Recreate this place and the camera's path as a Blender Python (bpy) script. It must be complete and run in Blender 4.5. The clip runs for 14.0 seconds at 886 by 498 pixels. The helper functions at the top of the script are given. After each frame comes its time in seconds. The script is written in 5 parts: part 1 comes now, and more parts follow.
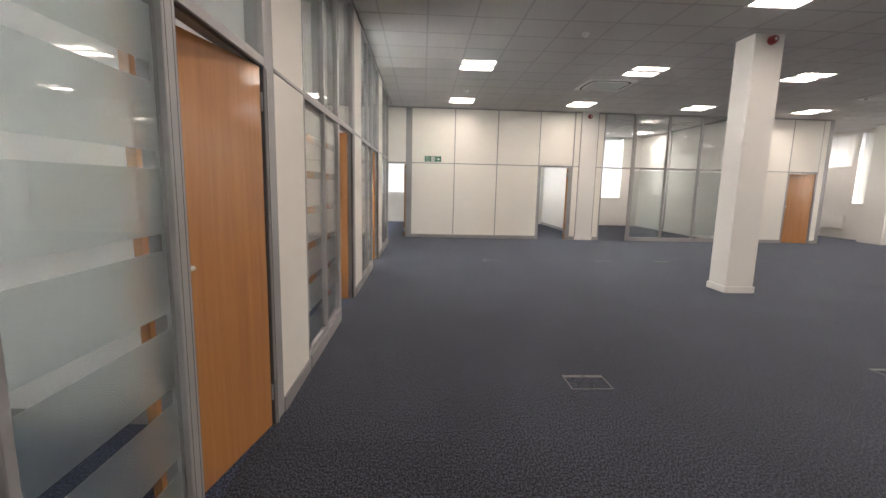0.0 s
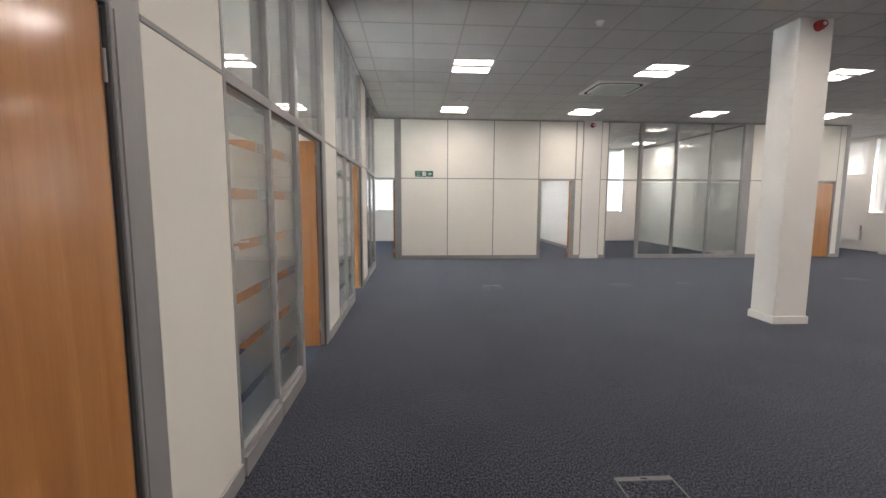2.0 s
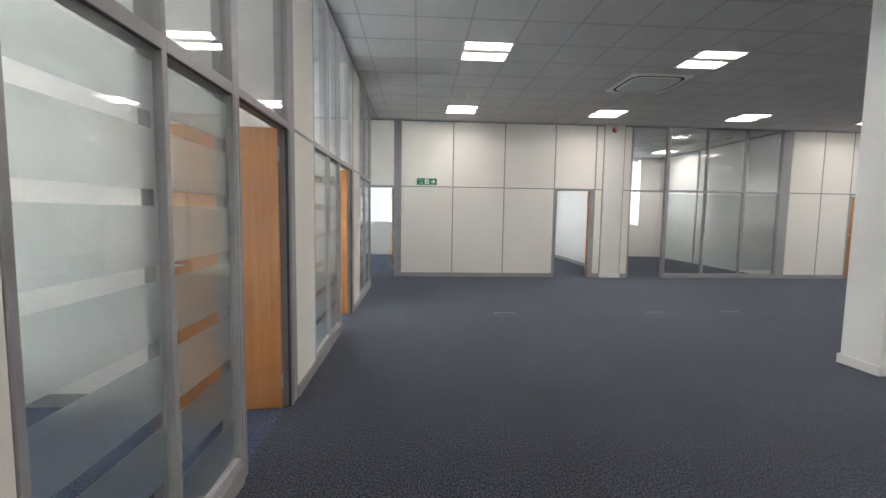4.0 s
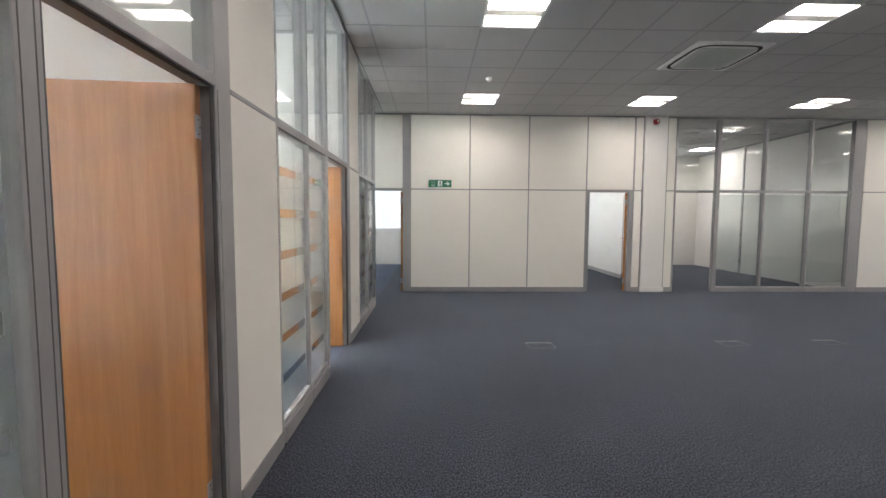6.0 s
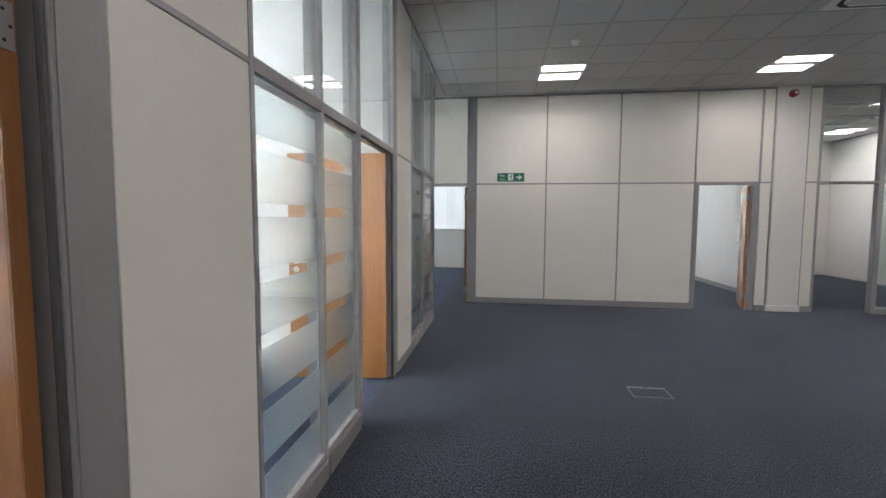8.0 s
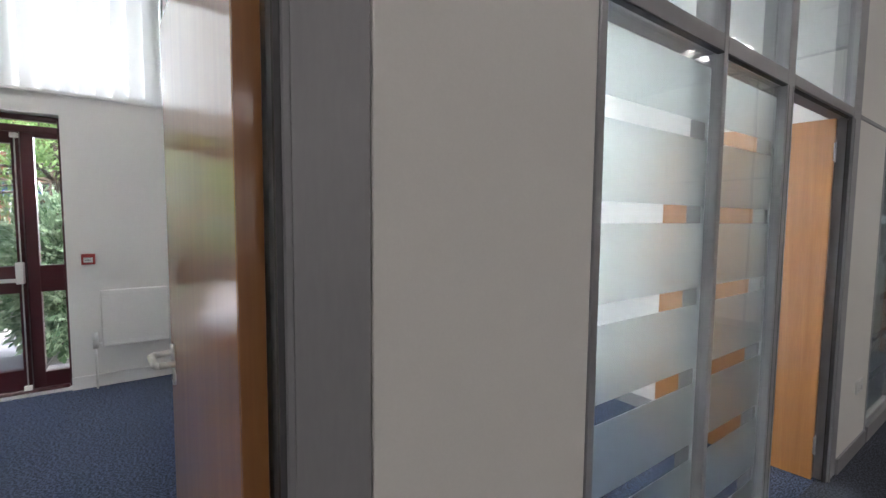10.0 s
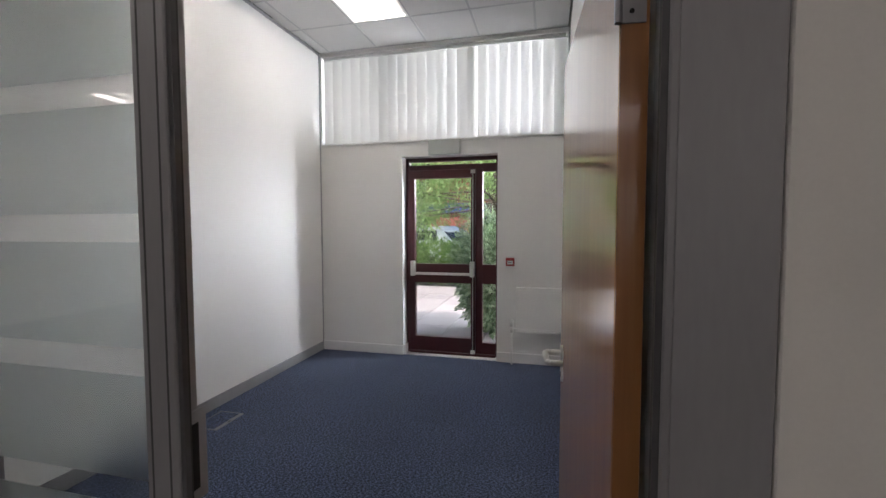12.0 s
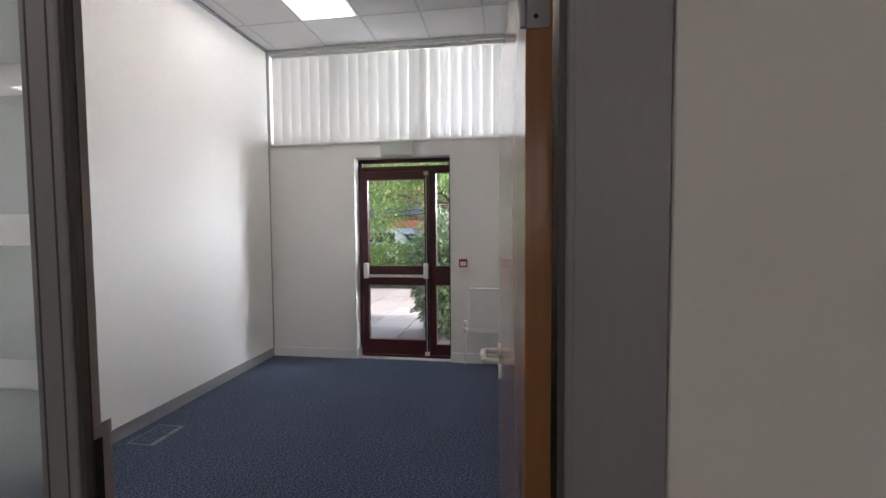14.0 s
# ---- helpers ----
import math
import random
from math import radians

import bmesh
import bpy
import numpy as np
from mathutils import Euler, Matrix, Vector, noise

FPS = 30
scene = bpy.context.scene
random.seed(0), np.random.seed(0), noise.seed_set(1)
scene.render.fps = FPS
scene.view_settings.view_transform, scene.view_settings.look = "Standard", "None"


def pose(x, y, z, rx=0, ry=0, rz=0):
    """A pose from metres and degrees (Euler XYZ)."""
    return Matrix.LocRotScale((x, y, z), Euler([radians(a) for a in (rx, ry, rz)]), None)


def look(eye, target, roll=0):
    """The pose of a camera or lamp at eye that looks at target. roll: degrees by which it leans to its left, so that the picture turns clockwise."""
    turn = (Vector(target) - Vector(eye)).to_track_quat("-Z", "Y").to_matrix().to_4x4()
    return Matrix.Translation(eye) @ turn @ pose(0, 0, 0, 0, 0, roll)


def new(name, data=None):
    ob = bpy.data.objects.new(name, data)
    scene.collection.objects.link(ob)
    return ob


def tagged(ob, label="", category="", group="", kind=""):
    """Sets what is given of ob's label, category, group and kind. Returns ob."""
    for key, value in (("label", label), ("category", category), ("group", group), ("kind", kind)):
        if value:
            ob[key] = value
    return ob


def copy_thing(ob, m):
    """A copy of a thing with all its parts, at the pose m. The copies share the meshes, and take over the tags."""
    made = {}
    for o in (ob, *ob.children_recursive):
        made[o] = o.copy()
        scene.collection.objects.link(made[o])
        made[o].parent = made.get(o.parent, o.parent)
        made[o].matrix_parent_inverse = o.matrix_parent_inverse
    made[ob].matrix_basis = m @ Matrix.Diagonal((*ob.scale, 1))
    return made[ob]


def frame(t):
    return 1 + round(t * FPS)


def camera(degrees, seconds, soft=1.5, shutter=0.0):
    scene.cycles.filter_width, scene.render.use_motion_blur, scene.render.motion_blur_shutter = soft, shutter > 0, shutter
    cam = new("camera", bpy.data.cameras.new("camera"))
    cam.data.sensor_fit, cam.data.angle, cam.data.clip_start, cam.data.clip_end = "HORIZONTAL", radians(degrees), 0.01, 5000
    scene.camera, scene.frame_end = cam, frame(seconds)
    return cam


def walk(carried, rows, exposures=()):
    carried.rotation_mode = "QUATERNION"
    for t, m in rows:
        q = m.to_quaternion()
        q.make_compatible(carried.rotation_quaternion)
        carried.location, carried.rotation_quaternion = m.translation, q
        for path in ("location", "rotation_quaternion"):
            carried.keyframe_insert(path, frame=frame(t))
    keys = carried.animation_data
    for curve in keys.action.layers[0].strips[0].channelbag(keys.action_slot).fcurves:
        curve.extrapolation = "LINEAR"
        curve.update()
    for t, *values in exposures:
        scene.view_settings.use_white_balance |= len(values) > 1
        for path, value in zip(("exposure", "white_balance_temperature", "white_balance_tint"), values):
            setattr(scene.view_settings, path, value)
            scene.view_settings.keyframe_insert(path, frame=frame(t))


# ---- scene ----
cam = camera(91.9, 14.0)
PATH = [
    (0, (0.378, -0.314, 1.477), (0.477, 1.662, 1.188), 1.3),
    (0.5, (0.382, -0.097, 1.502), (0.6, 1.871, 1.221), 0.2),
    (1, (0.466, 0.187, 1.505), (0.661, 2.161, 1.254), -0.2),
    (1.5, (0.47, 0.448, 1.488), (0.603, 2.431, 1.261), 0.2),
    (2, (0.438, 0.747, 1.5), (0.564, 2.732, 1.284), 0.2),
    (2.5, (0.513, 1.04, 1.498), (0.633, 3.025, 1.291), -0.1),
    (3, (0.545, 1.319, 1.499), (0.663, 3.307, 1.312), 0.6),
    (3.2, (0.521, 1.454, 1.495), (0.642, 3.442, 1.311), 0.8),
    (5.3, (0.433, 2.736, 1.516), (0.538, 4.729, 1.379), 0.9),
    (5.5, (0.456, 2.881, 1.511), (0.538, 4.875, 1.373), 0.6),
    (6, (0.48, 3.2, 1.511), (0.535, 5.194, 1.372), 0.3),
    (6.5, (0.447, 3.516, 1.504), (0.471, 5.51, 1.359), 0.2),
    (7, (0.449, 3.813, 1.516), (0.431, 5.807, 1.366), 0.1),
    (7.2, (0.484, 3.93, 1.502), (0.442, 5.924, 1.356), -0.1),
    (9.3, (0.397, 4.932, 1.533), (-0.714, 6.589, 1.386), 1.1),
    (9.5, (0.331, 4.988, 1.521), (-0.943, 6.523, 1.375), 0.8),
    (9.9, (0.2, 5.031, 1.514), (-1.34, 6.299, 1.379), 0.6),
    (10, (0.18, 5.038, 1.523), (-1.456, 6.181, 1.383), 0.5),
    (10.5, (0.132, 5.054, 1.528), (-1.795, 5.576, 1.407), 0.3),
    (11, (0.138, 5.062, 1.537), (-1.858, 5.098, 1.414), 0.3),
    (11.5, (0.156, 5.063, 1.541), (-1.819, 4.775, 1.426), 0.5),
    (12, (0.18, 5.051, 1.548), (-1.759, 4.572, 1.441), -0.1),
    (12.5, (0.195, 5.053, 1.552), (-1.727, 4.508, 1.455), -0.1),
    (13, (0.199, 5.064, 1.553), (-1.736, 4.567, 1.458), -0.4),
    (13.5, (0.196, 5.077, 1.553), (-1.745, 4.602, 1.46), -0.6),
    (14, (0.164, 5.128, 1.543), (-1.811, 4.83, 1.445), -0.4),
]
walk(cam, [(t, look(eye, target, roll)) for t, eye, target, roll in PATH],
     exposures=[(0.0, 2.4, 6850, 15), (2.0, 2.3, 6600, 13), (3.0, 2.2, 6150, 10), (5.5, 2.2, 6400, 12), (6.5, 2.1, 6400, 12), (7.2, 1.85, 6300, 12), (9.3, 1.7, 6050, 12), (10.0, 1.4, 6100, 13), (10.5, 0.96, 6150, 15), (11.0, 0.76, 6300, 17), (12.0, 0.84, 6400, 16), (14.0, 0.84, 6450, 16)])

# ---- light ----
world = bpy.data.worlds.new("sky")
scene.world = world
world.use_nodes = True
wn = world.node_tree.nodes
sky = wn.new("ShaderNodeTexSky")
sky.sky_type = "NISHITA"
sky.sun_disc = False
sky.sun_elevation = radians(57)
sky.sun_rotation = radians(128.7)
wn["Background"].inputs["Strength"].default_value = 0.15
world.node_tree.links.new(sky.outputs[0], wn["Background"].inputs["Color"])

sun = new("sun", bpy.data.lights.new("sun", "SUN"))
sun.data.energy = 5.0
sun.data.angle = radians(2.0)
sun.data.color = (1.0, 0.95, 0.88)
sun.matrix_world = look((10, -8, 20), (0, 0, 0))

WING_GLOW = 7.2           # emission put into the hall lights' reflector wings, in place of tubes
WINDOW = 0.10         # scale of the daylight lamps outside the windows


def daylight(name, x, y, z, w, h, toward, power):
    """An area lamp outside a window's opening, for the sky's light."""
    lamp = new(name, bpy.data.lights.new(name, "AREA"))
    lamp.data.shape = "RECTANGLE"
    lamp.data.size, lamp.data.size_y = w, h
    lamp.data.energy = power * WINDOW
    lamp.data.color = (0.88, 0.94, 1.0)
    lamp.matrix_world = look((x, y, z), toward)
    return lamp


# ---- materials ----
def material(name):
    m = bpy.data.materials.new(name)
    m.use_nodes = True
    return m, m.node_tree.nodes, m.node_tree.links, m.node_tree.nodes["Principled BSDF"]


def surface(name, colour, rough=0.5, metal=0.0, vary=0.06, scale=3.0, grain=60.0, bump=0.0, stretch=(1, 1, 1), coat=0.0, per_object=0.0):
    """A plain coated or painted surface: cloudy variation, fine grain, relief."""
    m, n, l, b = material(name)
    co = n.new("ShaderNodeTexCoord")
    mp = n.new("ShaderNodeMapping")
    mp.inputs["Scale"].default_value = stretch
    l.new(co.outputs["Object"], mp.inputs[0])
    big = n.new("ShaderNodeTexNoise")
    big.inputs["Scale"].default_value = scale
    big.inputs["Detail"].default_value = 4
    fine = n.new("ShaderNodeTexNoise")
    fine.inputs["Scale"].default_value = grain
    fine.inputs["Detail"].default_value = 3
    l.new(mp.outputs[0], big.inputs["Vector"])
    l.new(mp.outputs[0], fine.inputs["Vector"])
    add = n.new("ShaderNodeMath")
    add.operation = "ADD"
    l.new(big.outputs["Fac"], add.inputs[0])
    l.new(fine.outputs["Fac"], add.inputs[1])
    rng = n.new("ShaderNodeMapRange")
    rng.inputs["From Min"].default_value, rng.inputs["From Max"].default_value = 0.6, 1.4
    rng.inputs["To Min"].default_value, rng.inputs["To Max"].default_value = 1 - vary, 1 + vary
    l.new(add.outputs[0], rng.inputs["Value"])
    last = rng.outputs[0]
    if per_object:
        info = n.new("ShaderNodeObjectInfo")
        r2 = n.new("ShaderNodeMapRange")
        r2.inputs["To Min"].default_value, r2.inputs["To Max"].default_value = 1 - per_object, 1 + per_object
        l.new(info.outputs["Random"], r2.inputs["Value"])
        mul = n.new("ShaderNodeMath")
        mul.operation = "MULTIPLY"
        l.new(last, mul.inputs[0])
        l.new(r2.outputs[0], mul.inputs[1])
        last = mul.outputs[0]
    hue = n.new("ShaderNodeVectorMath")
    hue.operation = "SCALE"
    hue.inputs[0].default_value = colour
    l.new(last, hue.inputs["Scale"])
    l.new(hue.outputs[0], b.inputs["Base Color"])
    b.inputs["Metallic"].default_value = metal
    rr = n.new("ShaderNodeMapRange")
    rr.inputs["To Min"].default_value, rr.inputs["To Max"].default_value = rough * 0.85, min(1, rough * 1.15)
    l.new(big.outputs["Fac"], rr.inputs["Value"])
    l.new(rr.outputs[0], b.inputs["Roughness"])
    if coat:
        b.inputs["Coat Weight"].default_value = coat
        b.inputs["Coat Roughness"].default_value = 0.12
    if bump:
        bp = n.new("ShaderNodeBump")
        bp.inputs["Strength"].default_value = bump
        bp.inputs["Distance"].default_value = 0.003
        l.new(fine.outputs["Fac"], bp.inputs["Height"])
        l.new(bp.outputs[0], b.inputs["Normal"])
    return m


def carpet(name, dark, light):
    """Low loop-pile carpet: flecked yarn in short streaks, faint tile seams and trodden patches."""
    m, n, l, b = material(name)
    co = n.new("ShaderNodeTexCoord")
    mp = n.new("ShaderNodeMapping")
    mp.inputs["Scale"].default_value = (1, 0.6, 1)
    l.new(co.outputs["Object"], mp.inputs[0])
    yarn = n.new("ShaderNodeTexNoise")
    yarn.inputs["Scale"].default_value = 108
    yarn.inputs["Detail"].default_value = 3
    yarn.inputs["Roughness"].default_value = 0.75
    l.new(mp.outputs[0], yarn.inputs["Vector"])
    blot = n.new("ShaderNodeTexNoise")
    blot.inputs["Scale"].default_value = 1.1
    blot.inputs["Detail"].default_value = 5
    l.new(co.outputs["Object"], blot.inputs["Vector"])
    tile = n.new("ShaderNodeTexBrick")
    tile.offset = 0.0
    tile.inputs["Scale"].default_value = 1.0
    tile.inputs["Brick Width"].default_value = 0.5
    tile.inputs["Row Height"].default_value = 0.5
    tile.inputs["Mortar Size"].default_value = 0.002
    tile.inputs["Color1"].default_value = (0.9, 0.9, 0.9, 1)
    tile.inputs["Color2"].default_value = (1.08, 1.08, 1.08, 1)
    tile.inputs["Mortar"].default_value = (0.82, 0.82, 0.82, 1)
    l.new(co.outputs["Object"], tile.inputs["Vector"])
    ramp = n.new("ShaderNodeValToRGB")
    ramp.color_ramp.elements[0].position, ramp.color_ramp.elements[0].color = 0.46, (*dark, 1)
    ramp.color_ramp.elements[1].position, ramp.color_ramp.elements[1].color = 0.58, (*light, 1)
    l.new(yarn.outputs["Fac"], ramp.inputs["Fac"])
    rng = n.new("ShaderNodeMapRange")
    rng.inputs["From Min"].default_value, rng.inputs["From Max"].default_value = 0.3, 0.7
    rng.inputs["To Min"].default_value, rng.inputs["To Max"].default_value = 0.86, 1.14
    l.new(blot.outputs["Fac"], rng.inputs["Value"])
    s1 = n.new("ShaderNodeVectorMath")
    s1.operation = "SCALE"
    l.new(ramp.outputs["Color"], s1.inputs[0])
    l.new(rng.outputs[0], s1.inputs["Scale"])
    s2 = n.new("ShaderNodeVectorMath")
    s2.operation = "MULTIPLY"
    l.new(s1.outputs[0], s2.inputs[0])
    l.new(tile.outputs["Color"], s2.inputs[1])
    l.new(s2.outputs[0], b.inputs["Base Color"])
    b.inputs["Roughness"].default_value = 0.95
    b.inputs["Specular IOR Level"].default_value = 0.15
    b.inputs["Sheen Weight"].default_value = 0.2
    b.inputs["Sheen Tint"].default_value = (0.75, 0.85, 1.0, 1)
    b.inputs["Sheen Roughness"].default_value = 0.5
    bp = n.new("ShaderNodeBump")
    bp.inputs["Strength"].default_value = 0.9
    bp.inputs["Distance"].default_value = 0.004
    l.new(yarn.outputs["Fac"], bp.inputs["Height"])
    l.new(bp.outputs[0], b.inputs["Normal"])
    return m


def veneer(name, a, c, rough=0.32):
    """Beech veneer: long upright figure with short flecks under a satin lacquer."""
    m, n, l, b = material(name)
    co = n.new("ShaderNodeTexCoord")
    mp = n.new("ShaderNodeMapping")
    mp.inputs["Scale"].default_value = (9, 9, 0.45)
    l.new(co.outputs["Object"], mp.inputs[0])
    g = n.new("ShaderNodeTexNoise")
    g.inputs["Scale"].default_value = 2.2
    g.inputs["Detail"].default_value = 6
    g.inputs["Distortion"].default_value = 0.6
    l.new(mp.outputs[0], g.inputs["Vector"])
    mp2 = n.new("ShaderNodeMapping")
    mp2.inputs["Scale"].default_value = (160, 160, 9)
    l.new(co.outputs["Object"], mp2.inputs[0])
    f = n.new("ShaderNodeTexNoise")
    f.inputs["Scale"].default_value = 1.0
    l.new(mp2.outputs[0], f.inputs["Vector"])
    ramp = n.new("ShaderNodeValToRGB")
    ramp.color_ramp.elements[0].position, ramp.color_ramp.elements[0].color = 0.3, (*a, 1)
    ramp.color_ramp.elements[1].position, ramp.color_ramp.elements[1].color = 0.72, (*c, 1)
    l.new(g.outputs["Fac"], ramp.inputs["Fac"])
    rng = n.new("ShaderNodeMapRange")
    rng.inputs["From Min"].default_value, rng.inputs["From Max"].default_value = 0.3, 0.7
    rng.inputs["To Min"].default_value, rng.inputs["To Max"].default_value = 0.95, 1.04
    l.new(f.outputs["Fac"], rng.inputs["Value"])
    s = n.new("ShaderNodeVectorMath")
    s.operation = "SCALE"
    l.new(ramp.outputs["Color"], s.inputs[0])
    l.new(rng.outputs[0], s.inputs["Scale"])
    l.new(s.outputs[0], b.inputs["Base Color"])
    b.inputs["Roughness"].default_value = rough
    b.inputs["Coat Weight"].default_value = 1.0
    b.inputs["Coat IOR"].default_value = 1.75
    b.inputs["Coat Roughness"].default_value = 0.13
    return m


def gloss_curve(n, l):
    """How shiny a thin pane is by the angle: 6 per cent face on, all at grazing."""
    lw = n.new("ShaderNodeLayerWeight")
    lw.inputs["Blend"].default_value = 0.5
    pw = n.new("ShaderNodeMath")
    pw.operation = "POWER"
    pw.inputs[1].default_value = 4.5
    l.new(lw.outputs["Facing"], pw.inputs[0])
    rng = n.new("ShaderNodeMapRange")
    rng.inputs["To Min"].default_value, rng.inputs["To Max"].default_value = 0.045, 0.9
    l.new(pw.outputs[0], rng.inputs["Value"])
    return rng.outputs[0]


def clear_glass(name, tint=(0.965, 0.98, 0.975)):
    m, n, l, b = material(name)
    n.remove(b)
    out = n["Material Output"]
    tr = n.new("ShaderNodeBsdfTransparent")
    tr.inputs["Color"].default_value = (*tint, 1)
    gl = n.new("ShaderNodeBsdfGlossy")
    gl.inputs["Roughness"].default_value = 0.01
    fr = gloss_curve(n, l)
    mix = n.new("ShaderNodeMixShader")
    l.new(fr, mix.inputs[0])
    l.new(tr.outputs[0], mix.inputs[1])
    l.new(gl.outputs[0], mix.inputs[2])
    l.new(mix.outputs[0], out.inputs["Surface"])
    return m


def frosted_film(name, blur=0.3):
    """Etched film on glass: blurs what is behind it, scatters a little, shiny glass in front."""
    m, n, l, b = material(name)
    n.remove(b)
    out = n["Material Output"]
    co = n.new("ShaderNodeTexCoord")
    no = n.new("ShaderNodeTexNoise")
    no.inputs["Scale"].default_value = 1.5
    l.new(co.outputs["Object"], no.inputs["Vector"])
    ramp = n.new("ShaderNodeValToRGB")
    ramp.color_ramp.elements[0].color = (0.87, 0.9, 0.9, 1)
    ramp.color_ramp.elements[1].color = (0.92, 0.94, 0.935, 1)
    l.new(no.outputs["Fac"], ramp.inputs["Fac"])
    tl = n.new("ShaderNodeBsdfTranslucent")
    df = n.new("ShaderNodeBsdfDiffuse")
    l.new(ramp.outputs["Color"], tl.inputs["Color"])
    l.new(ramp.outputs["Color"], df.inputs["Color"])
    m1 = n.new("ShaderNodeMixShader")
    m1.inputs[0].default_value = 0.3
    l.new(tl.outputs[0], m1.inputs[1])
    l.new(df.outputs[0], m1.inputs[2])
    rf = n.new("ShaderNodeBsdfRefraction")
    rf.inputs["Roughness"].default_value = blur
    rf.inputs["IOR"].default_value = 1.35
    l.new(ramp.outputs["Color"], rf.inputs["Color"])
    m2 = n.new("ShaderNodeMixShader")
    m2.inputs[0].default_value = 0.93
    l.new(m1.outputs[0], m2.inputs[1])
    l.new(rf.outputs[0], m2.inputs[2])
    l.new(m2.outputs[0], out.inputs["Surface"])
    return m


def blind_cloth(name):
    m, n, l, b = material(name)
    n.remove(b)
    out = n["Material Output"]
    info = n.new("ShaderNodeObjectInfo")
    ramp = n.new("ShaderNodeValToRGB")
    ramp.color_ramp.elements[0].color = (0.75, 0.735, 0.70, 1)
    ramp.color_ramp.elements[1].color = (0.82, 0.81, 0.785, 1)
    l.new(info.outputs["Random"], ramp.inputs["Fac"])
    tl = n.new("ShaderNodeBsdfTranslucent")
    df = n.new("ShaderNodeBsdfDiffuse")
    l.new(ramp.outputs["Color"], tl.inputs["Color"])
    l.new(ramp.outputs["Color"], df.inputs["Color"])
    m1 = n.new("ShaderNodeMixShader")
    m1.inputs[0].default_value = 0.88
    l.new(tl.outputs[0], m1.inputs[1])
    l.new(df.outputs[0], m1.inputs[2])
    l.new(m1.outputs[0], out.inputs["Surface"])
    return m


def glow(name, colour, strength):
    m, n, l, b = material(name)
    b.inputs["Base Color"].default_value = (0.8, 0.8, 0.8, 1)
    b.inputs["Emission Color"].default_value = (*colour, 1)
    b.inputs["Emission Strength"].default_value = strength
    return m


def leafage(name, a, c):
    """Leaves: each one's own green, waxy, light passing through."""
    m, n, l, b = material(name)
    geo = n.new("ShaderNodeNewGeometry")
    ramp = n.new("ShaderNodeValToRGB")
    ramp.color_ramp.elements[0].color = (*a, 1)
    ramp.color_ramp.elements[1].color = (*c, 1)
    l.new(geo.outputs["Random Per Island"], ramp.inputs["Fac"])
    l.new(ramp.outputs["Color"], b.inputs["Base Color"])
    b.inputs["Roughness"].default_value = 0.4
    tl = n.new("ShaderNodeBsdfTranslucent")
    l.new(ramp.outputs["Color"], tl.inputs["Color"])
    mx = n.new("ShaderNodeMixShader")
    mx.inputs[0].default_value = 0.5
    l.new(b.outputs[0], mx.inputs[1])
    l.new(tl.outputs[0], mx.inputs[2])
    l.new(mx.outputs[0], n["Material Output"].inputs["Surface"])
    return m


M_PANEL = surface("warm_white_panel", (0.82, 0.80, 0.74), 0.45, vary=0.025, scale=0.8, grain=150, bump=0.06)
M_WALL = surface("white_painted_plaster", (0.80, 0.79, 0.76), 0.6, vary=0.03, scale=1.2, grain=110, bump=0.12)
M_ALU = surface("satin_grey_aluminium", (0.34, 0.337, 0.34), 0.42, metal=0.2, vary=0.05, scale=2, grain=90, stretch=(1, 1, 0.2))
M_ALU_DARK = surface("dark_grey_gasket", (0.05, 0.05, 0.05), 0.6, vary=0.1)
M_SKIRT = surface("white_gloss_skirting", (0.80, 0.79, 0.77), 0.3, vary=0.03, grain=40)
M_CARPET = carpet("grey_blue_carpet", (0.002, 0.003, 0.005), (0.083, 0.09, 0.121))
M_CARPET_NAVY = carpet("navy_blue_carpet", (0.002, 0.005, 0.014), (0.1, 0.13, 0.225))
M_TILE = surface("mineral_fibre_tile", (0.56, 0.55, 0.535), 0.9, vary=0.05, scale=1.5, grain=260, bump=0.35)
M_TBAR = surface("white_enamel_bar", (0.38, 0.38, 0.375), 0.4, vary=0.02)
M_BEECH = veneer("beech_veneer", (0.44, 0.185, 0.052), (0.54, 0.245, 0.078))
M_LIPPING = veneer("beech_edge_lipping", (0.30, 0.125, 0.035), (0.42, 0.19, 0.06), 0.45)
M_STOP = surface("dark_grey_door_stop", (0.09, 0.09, 0.092), 0.5, vary=0.08)
M_STEEL = surface("brushed_stainless_steel", (0.78, 0.765, 0.73), 0.3, metal=1.0, vary=0.05, grain=200)
M_GLASS = clear_glass("clear_glass")
M_FROST = frosted_film("frosted_film")
M_HAZE = frosted_film("thin_frosted_film", 0.06)
M_BLIND = blind_cloth("cream_blind_fabric")
M_WING_GLOW = glow("glowing_reflector_wing", (1.0, 0.905, 0.83), WING_GLOW)
M_TUBE_OFFICE = glow("office_tube", (1.0, 0.94, 0.87), 74.0)
M_LOUVRE = surface("aluminium_louvre", (0.62, 0.62, 0.60), 0.4, metal=0.3, vary=0.03)
M_WHITE = surface("white_plastic", (0.78, 0.78, 0.75), 0.35, vary=0.03, scale=4)
M_GREYWHITE = surface("pale_grey_plastic", (0.55, 0.58, 0.54), 0.4, vary=0.03)
M_RED = surface("red_plastic", (0.3, 0.022, 0.02), 0.35, vary=0.06)
M_MAROON = surface("maroon_painted_frame", (0.055, 0.010, 0.014), 0.35, vary=0.12, grain=30)
M_GREEN = surface("green_sign_face", (0.012, 0.16, 0.085), 0.35, vary=0.04)
M_SIGNWHITE = surface("white_sign_ink", (0.82, 0.84, 0.82), 0.5, vary=0.02)
